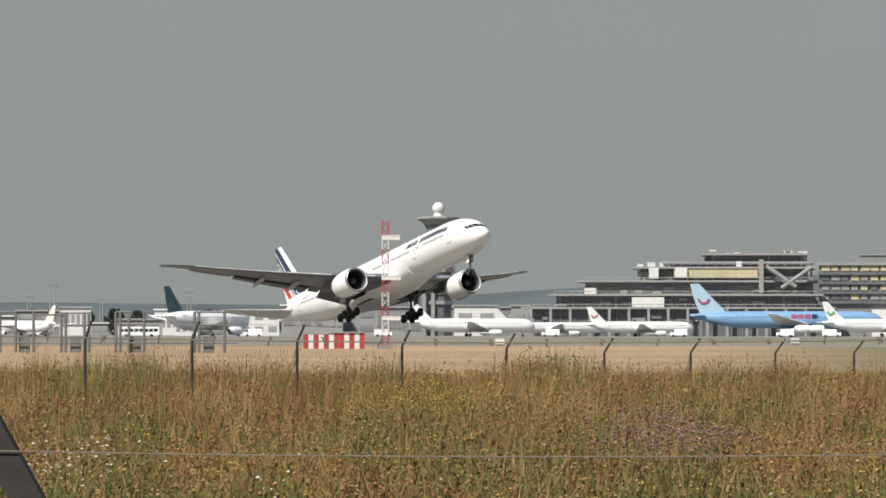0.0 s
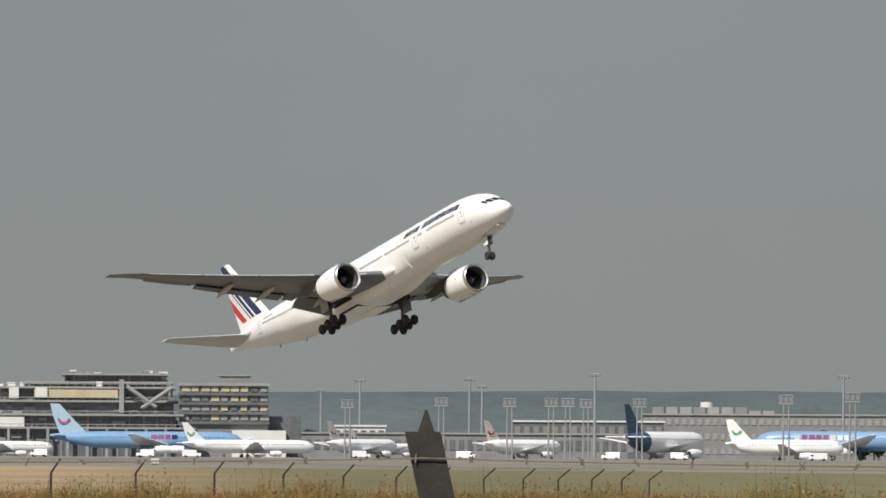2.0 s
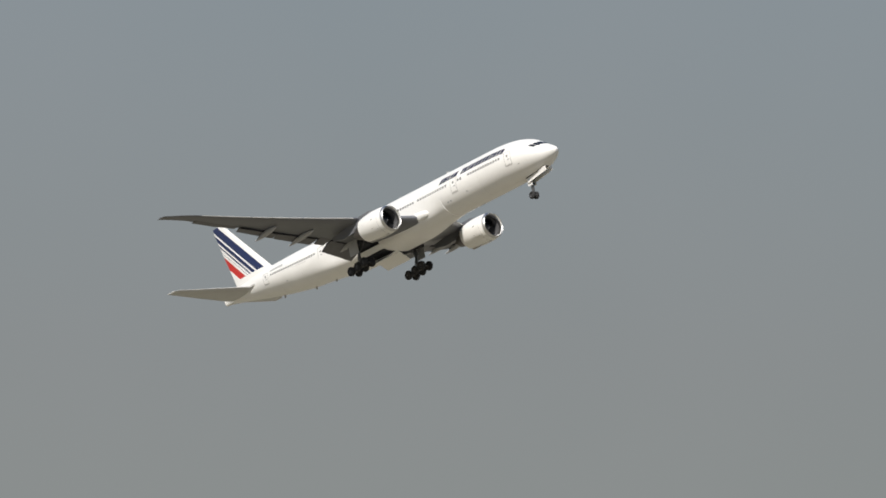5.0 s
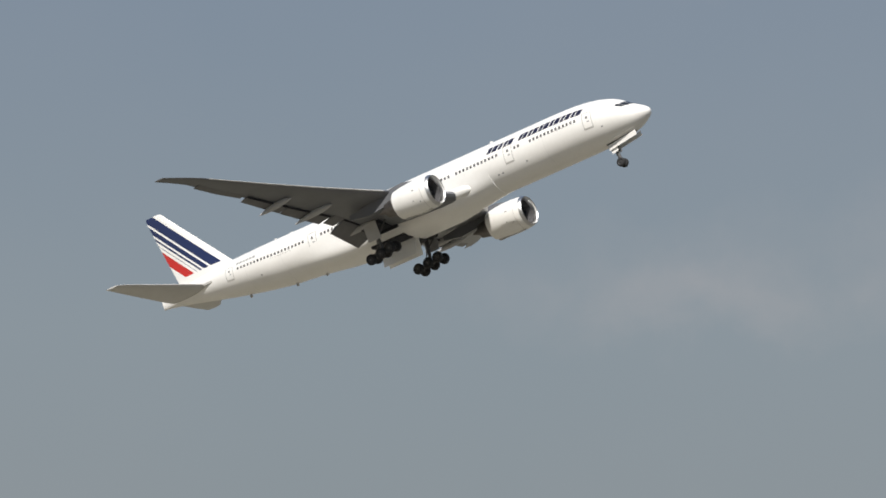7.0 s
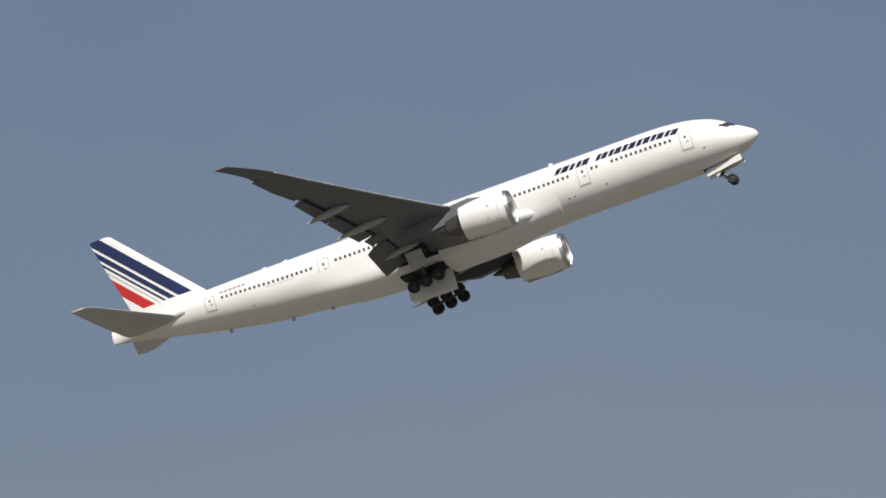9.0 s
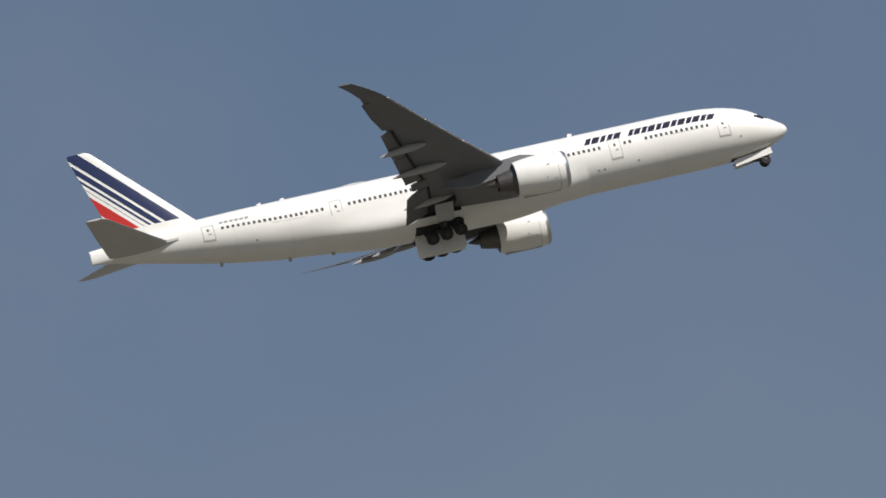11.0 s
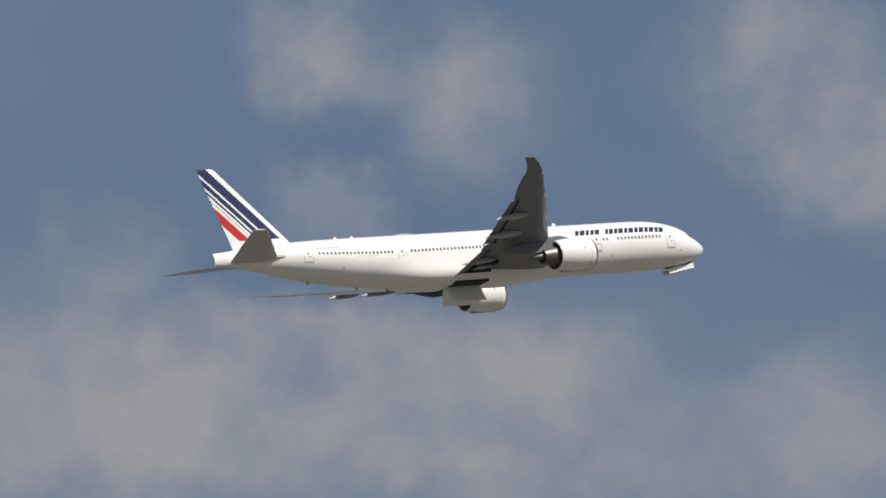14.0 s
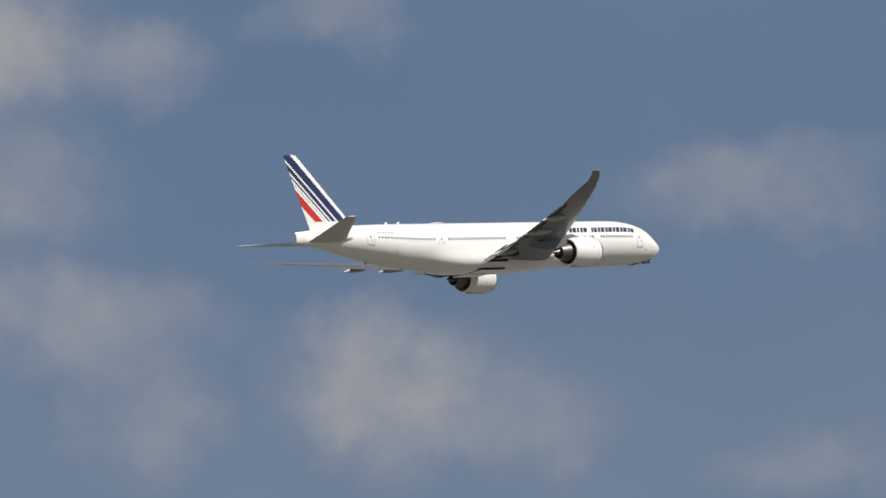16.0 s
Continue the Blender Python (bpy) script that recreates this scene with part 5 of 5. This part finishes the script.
def build_near_fence():
    D = 13.0
    mid = -62.0
    base = facing(mid, D)
    fence = thing("wire_fence", "rusty angle-iron posts strung with barbed wire", "fence", base)
    X = lambda yaw: D * math.tan(radians(yaw - mid))
    spots = [X(-58.63) + 2.0 * k for k in (-3, -2, -1, 0, 1, 2, 3)]
    for k, x in enumerate(spots):
        lean = 0.22 if k != 2 else 0.556
        top = 2.04 if k != 2 else 2.03
        x0 = x if k != 2 else X(-67.80) - 0.054
        rings = []
        for z, dx in ((0.0, lean * 0.5), (top - 0.5, lean * 0.5), (top, 0.0)):
            c = x0 + dx
            rings.append([(c - 0.036, -0.003, z), (c + 0.032, -0.003, z), (c + 0.032, 0.003, z), (c - 0.036, 0.003, z)])
        c, ct = x0 + lean * 0.5, x0
        flange = []
        for z, cc in ((0.0, c), (top - 0.5, c), (top, ct)):
            flange.append([(cc + 0.026, 0.003, z), (cc + 0.032, 0.003, z), (cc + 0.032, 0.07, z), (cc + 0.026, 0.07, z)])
        spike = loft([[(ct - 0.012, 0.0, top - 0.004), (ct + 0.022, 0.0, top - 0.004), (ct + 0.022, 0.012, top - 0.004), (ct - 0.012, 0.012, top - 0.004)],
                      [(ct + 0.003, 0.004, top + 0.042), (ct + 0.007, 0.004, top + 0.042), (ct + 0.007, 0.008, top + 0.042), (ct + 0.003, 0.008, top + 0.042)]])
        part("fence_post", join(loft(rings), loft(flange), spike), RUST, fence, "leaning angle-iron post with a pointed tip")
    rng = random.Random(5)
    for z, sag in ((1.99, 0.012), (1.772, 0.01)):
        geo, barbs = [], []
        xs = np.linspace(spots[0], spots[-1], 61)
        def zz(x):
            u = ((x - spots[0]) / 2.0) % 1.0
            return z - sag * 4 * u * (1 - u)
        geo.append(loft([[(a, -0.008 + 0.0015 * math.cos(q), zz(a) + 0.0015 * math.sin(q)) for q in (0, 1.26, 2.51, 3.77, 5.03)] for a in xs]))
        x = spots[0]
        while x < spots[-1]:
            for q in range(2):
                dx, dz = rng.uniform(-0.006, 0.006), rng.uniform(0.004, 0.009) * (1 if q else -1)
                barbs.append(rod((x - dx, -0.008, zz(x) - dz), (x + dx, -0.008, zz(x) + dz), 0.0016, 4))
            x += 0.105
        w = part("barbed_wire", join(*geo), WIRE, fence, "dull barbed wire strand")
        tagged(part("barb", join(*barbs), WIRE, w), kind="stuff")


build_near_fence()


# ---- meadow ----
def leaf_material(name, a, b, rough=0.8):
    m = surface(name, a, rough, vary=0.3, scale=0.09, second=b, island=0.55, spec=0.15)
    return m


def build_meadow():
    rng = random.Random(11)
    kinds = {"dry": ([], []), "green": ([], []), "straw": ([], []), "russet": ([], []), "yellow_flower": ([], []), "white_flower": ([], []), "purple_flower": ([], [])}

    def blade(kind, p, h, w, lx, ly):
        v, f = kinds[kind]
        i = len(v)
        a = rng.uniform(0, math.pi)
        dx, dy = w * math.cos(a), w * math.sin(a)
        x, y, z = p
        v += [(x - dx, y - dy, z), (x + dx, y + dy, z), (x + lx * 0.35 + dx * 0.8, y + ly * 0.35 + dy * 0.8, z + h * 0.6), (x + lx * 0.35 - dx * 0.8, y + ly * 0.35 - dy * 0.8, z + h * 0.6), (x + lx, y + ly, z + h)]
        f += [(i, i + 1, i + 2, i + 3), (i + 3, i + 2, i + 4)]

    def tuft(kind, x, y, z, r, flat=0.6):
        v, f = kinds[kind]
        i = len(v)
        v += [(x - r, y, z), (x, y - r, z), (x + r, y, z), (x, y + r, z), (x, y, z + r * flat), (x, y, z - r * flat)]
        f += [(i, i + 1, i + 4), (i + 1, i + 2, i + 4), (i + 2, i + 3, i + 4), (i + 3, i, i + 4), (i + 1, i, i + 5), (i + 2, i + 1, i + 5), (i + 3, i + 2, i + 5), (i, i + 3, i + 5)]

    def leaf(kind, x, y, z, r):
        v, f = kinds[kind]
        i = len(v)
        q = Euler((rng.uniform(-1.2, 1.2), rng.uniform(-1.2, 1.2), rng.uniform(0, 6.28))).to_matrix()
        for w in ((-1, 0, 0), (0.1, -0.42, 0.1), (1, 0, 0), (0.1, 0.42, 0.1)):
            o = q @ Vector(w)
            v.append((x + o.x * r, y + o.y * r, z + o.z * r))
        f.append((i, i + 1, i + 2, i + 3))

    count = 24000
    lo, hi = math.log(36), math.log(290)
    for _ in range(count):
        d = math.exp(rng.uniform(lo, hi))
        yaw = rng.uniform(-69.2, -54.5)
        p = bearing(yaw, d)
        x, y = p.x, p.y
        side, deep = yaw * 1.1, math.log(d) * 4.5
        big, mid, fine = noise.noise((side * 0.6, deep * 0.7, 3.1)), noise.noise((side * 1.5, deep * 1.1, 7.7)), noise.noise((side * 4.5, deep * 2.6, 1.3))
        tawny, rusty = noise.noise((side * 1.1, deep, 21.0)), noise.noise((side * 1.6, deep * 1.3, 33.0))
        spot = lambda yy, dd, wy, wd: math.exp(-(((yaw - yy) / wy) ** 2 + ((d - dd) / wd) ** 2))
        thistle, umbel, gold = spot(-61.85, 84, 0.55, 15), spot(-66.8, 68, 0.35, 6), spot(-63.9, 118, 0.7, 18) + 0.6 * spot(-60.6, 60, 0.5, 8)
        bush = spot(-66.9, 150, 0.35, 25) + spot(-66.1, 160, 0.3, 20) + spot(-62.9, 165, 0.4, 22) + spot(-62.0, 70, 0.4, 8)
        greenish = 0.34 + 0.7 * big + 0.9 * mid + (0.28 if d < 60 else 0.0) - (0.10 if d > 100 else 0.0) + 0.7 * bush
        h0 = (0.62 + 0.30 * mid + 0.22 * fine) * float(np.interp(d, [40, 60, 100, 140, 185, 205, 300], [0.88, 1.0, 1.2, 1.62, 1.7, 0.6, 0.5])) + 0.25 * bush
        if rng.random() < 0.04:
            h0 *= 1.35
        h0 = max(0.25, h0)
        grow = 1.0 + d / 280
        u = rng.random()
        share = 0.04
        if thistle > 0.35 and u < 0.8:
            kind, head, share = ("green" if rng.random() < 0.5 else "russet"), "purple_flower", 0.75
        elif umbel > 0.4 and u < 0.6:
            kind, head, share = "green", "white_flower", 0.28
        elif gold > 0.4 and u < 0.6:
            kind, head, share = "green", "yellow_flower", 0.26
        elif u < greenish:
            kind, head = "green", ("yellow_flower" if rng.random() < 0.22 else ("white_flower" if rng.random() < 0.04 else "straw"))
        elif rusty + 0.3 * fine + rng.uniform(-0.22, 0.22) > 0.12:
            kind, head, share = "russet", ("russet" if rng.random() < 0.7 else "straw"), 0.13
        else:
            kind, head, share = ("straw" if tawny + rng.uniform(-0.3, 0.3) > 0.05 else "dry"), ("straw" if rng.random() < 0.6 else ("yellow_flower" if rng.random() < 0.4 else "russet")), 0.055
        grassy = rng.random() < 0.58
        wide = rng.uniform(0.16, 0.34) * grow
        for _b in range(11 if grassy else 6):
            ox, oy = rng.gauss(0, wide * 0.7), rng.gauss(0, wide * 0.7)
            h = max(0.15, h0 * rng.uniform(0.5, 1.2))
            lx, ly = rng.gauss(0, 0.17), rng.gauss(0, 0.17)
            q = rng.random()
            blade(kind if q < 0.74 else ("dry" if q < 0.86 else ("green" if q < 0.95 else "straw")), (x + ox, y + oy, 0), h, rng.uniform(0.003, 0.009) * grow, lx, ly)
            if rng.random() < share:
                r = {"yellow_flower": 0.012, "white_flower": 0.016, "purple_flower": 0.013, "russet": 0.015, "straw": 0.014}[head] * rng.uniform(0.5, 1.5) * grow
                tuft(head, x + ox + lx, y + oy + ly, h, r, 0.5 if head in ("yellow_flower", "white_flower") else 1.0)
        for _l in range(8 if grassy else 26):
            a, b = rng.uniform(0, 6.28), rng.random() ** 0.5
            z = h0 * rng.uniform(0.25, 1.0)
            rad = wide * b * (1.25 - 0.6 * z / h0)
            q = rng.random()
            leaf(kind if q < 0.8 else ("dry" if q < 0.9 else "green"), x + rad * math.cos(a), y + rad * math.sin(a), z, rng.uniform(0.009, 0.030) * grow)
        if rng.random() < share * 1.3:
            for _h in range(4):
                r = {"yellow_flower": 0.012, "white_flower": 0.016, "purple_flower": 0.013, "russet": 0.014, "straw": 0.013}[head] * rng.uniform(0.5, 1.4) * grow
                tuft(head, x + rng.gauss(0, wide * 0.6), y + rng.gauss(0, wide * 0.6), h0 * rng.uniform(0.75, 1.1), r, 0.7)
    mats = {"dry": ("dry_grass", "dry ochre grass blades of the meadow", leaf_material("dry_ochre_grass", (0.28, 0.170, 0.060), (0.14, 0.083, 0.031))),
            "green": ("green_weeds", "green weeds and grass of the meadow", leaf_material("green_weed_leaf", (0.155, 0.150, 0.043), (0.060, 0.069, 0.022))),
            "straw": ("straw_grass", "pale straw-coloured grass stalks", leaf_material("pale_straw", (0.35, 0.23, 0.10), (0.20, 0.13, 0.053))),
            "russet": ("russet_weeds", "russet seed heads and dry weeds", leaf_material("russet_seed_head", (0.27, 0.128, 0.06), (0.135, 0.064, 0.032))),
            "yellow_flower": ("yellow_wildflowers", "small yellow wildflower heads", leaf_material("yellow_petals", (0.52, 0.38, 0.08), (0.34, 0.24, 0.05))),
            "white_flower": ("white_wildflowers", "small white umbel flower heads", leaf_material("white_petals", (0.60, 0.57, 0.48), (0.40, 0.37, 0.28))),
            "purple_flower": ("purple_thistles", "dusty purple thistle heads", leaf_material("thistle_purple", (0.25, 0.150, 0.132), (0.15, 0.095, 0.08)))}
    for key, (name, label, mat) in mats.items():
        v, f = kinds[key]
        me = bpy.data.meshes.new(name)
        me.from_pydata(v, [], f)
        me.materials.append(mat)
        tagged(new(name, me), label, "grass" if "flower" not in key else "wildflower", kind="stuff")


build_meadow()


# ---- far trees ----
def build_trees():
    rng = random.Random(21)
    dark = surface("hazy_tree_foliage", (0.050, 0.068, 0.050), 0.95, vary=0.4, scale=0.4, second=(0.022, 0.032, 0.026), island=0.4, spec=0.1)
    bark = surface("grey_brown_bark", (0.12, 0.10, 0.08), 0.9, vary=0.3, scale=2)
    made = []
    for kind in range(3):
        t = thing("tree", "dark green broadleaf tree beyond the apron", "tree", None, "far trees")
        part("trunk", join(rod((0, 0, 0), (0.2, 0, 3.2), 0.35, 7, 0.22), rod((0.2, 0, 3.0), (1.4, 0.5, 5.5), 0.16, 5, 0.06), rod((0.2, 0, 3.0), (-1.2, -0.4, 5.6), 0.16, 5, 0.06)), bark, t)
        v, f = [], []
        for _ in range(420):
            a, b = rng.uniform(0, 2 * math.pi), rng.uniform(-1, 1)
            rr = rng.uniform(0.55, 1.0) ** 0.5
            lump = 1 + 0.35 * noise.noise((math.cos(a) * 1.5 + kind * 9, math.sin(a) * 1.5, b * 1.5))
            c = Vector((3.4 * rr * lump * math.cos(a) * math.sqrt(1 - b * b), 3.4 * rr * lump * math.sin(a) * math.sqrt(1 - b * b), 6.0 + (3.2 + kind) * rr * lump * b))
            for _q in range(2):
                i = len(v)
                s = rng.uniform(0.3, 0.7)
                q = Euler((rng.uniform(0, 6), rng.uniform(0, 6), rng.uniform(0, 6))).to_matrix()
                v += [c + q @ Vector(w) * s for w in ((-1, -0.6, 0), (1, -0.6, 0), (1, 0.6, 0.2), (-1, 0.6, 0.2))]
                f.append((i, i + 1, i + 2, i + 3))
        part("crown", (v, f), dark, t)
        made.append(t)
    k = 0
    for yaw0, yaw1, d, n in ((-54.0, -51.2, 2520, 26), (-55.3, -54.6, 2620, 6), (-67.5, -64.6, 2900, 22), (-62.9, -63.5, 2900, 6), (-59.8, -59.4, 2760, 4)):
        for _ in range(n):
            m = facing(rng.uniform(yaw0, yaw1), d + rng.uniform(-60, 60)) @ Matrix.Rotation(rng.uniform(0, 6), 4, "Z")
            if k < 3:
                made[k].matrix_basis = m
            else:
                copy_thing(made[k % 3], m)
            k += 1


build_trees()


# ---- movement ----
def attitude(x, y, z, heading, pitch, bank):
    """Pose of the airliner's nose: heading turned from +x, nose-up pitch, bank (degrees)."""
    return (Matrix.Translation((x, y, z)) @ Matrix.Rotation(math.pi + radians(heading), 4, "Z") @ Matrix.Rotation(radians(pitch), 4, "Y")
            @ Matrix.Rotation(radians(bank), 4, "X"))


def motions():
    walk(AIRLINER["plane"], [(t, attitude(*row)) for t, *row in FLIGHT])
    walk(AIRLINER["nose_gear"], [(t, pose(5.92, 0, -2.45, 0, a, 0)) for t, a in ((0, -5), (3.5, -5), (5.0, -3), (6.5, 6), (7, 12), (7.5, 19), (8, 27), (8.5, 34.5), (9, 42), (11.5, 72), (12.5, 84), (13.2, 92), (16, 92))])
    turn = {1: ((0, 0), (4, 0), (5.5, 0), (6.5, 6), (7, 14), (7.5, 22), (8, 30), (8.5, 38), (9, 41), (11.5, 50), (12, 53), (12.5, 62), (13, 76), (13.6, 92), (16, 92)),
            -1: ((0, 0), (4, 0), (6.5, 0), (7, 2), (7.5, 6), (8, 11), (8.5, 16), (9, 20), (11.5, 55), (12.5, 76), (13.5, 92), (16, 92))}
    for s in (1, -1):
        walk(AIRLINER["main_gear", s], [(t, pose(37.0, s * 5.4, -1.6, -s * a, 0, 0)) for t, a in turn[s]])
        walk(AIRLINER["bay_door", s], [(t, pose(37.35, s * 0.42, -3.66, -s * a, 0, 0)) for t, a in ((0, 0), (4.2, 0), (5.0, 30), (6.0, 84), (13.6, 84), (14.1, 60), (14.6, 10), (14.9, 0), (16, 0))])
        walk(AIRLINER["nose_door", s], [(t, pose(4.3, s * 0.64, -2.87, -s * a, 8.5, 0)) for t, a in ((0, 180), (3.3, 180), (4.0, 120), (4.6, 95), (6.0, 95), (14.2, 95), (14.7, 150), (15.2, 180), (16, 180))])


motions()
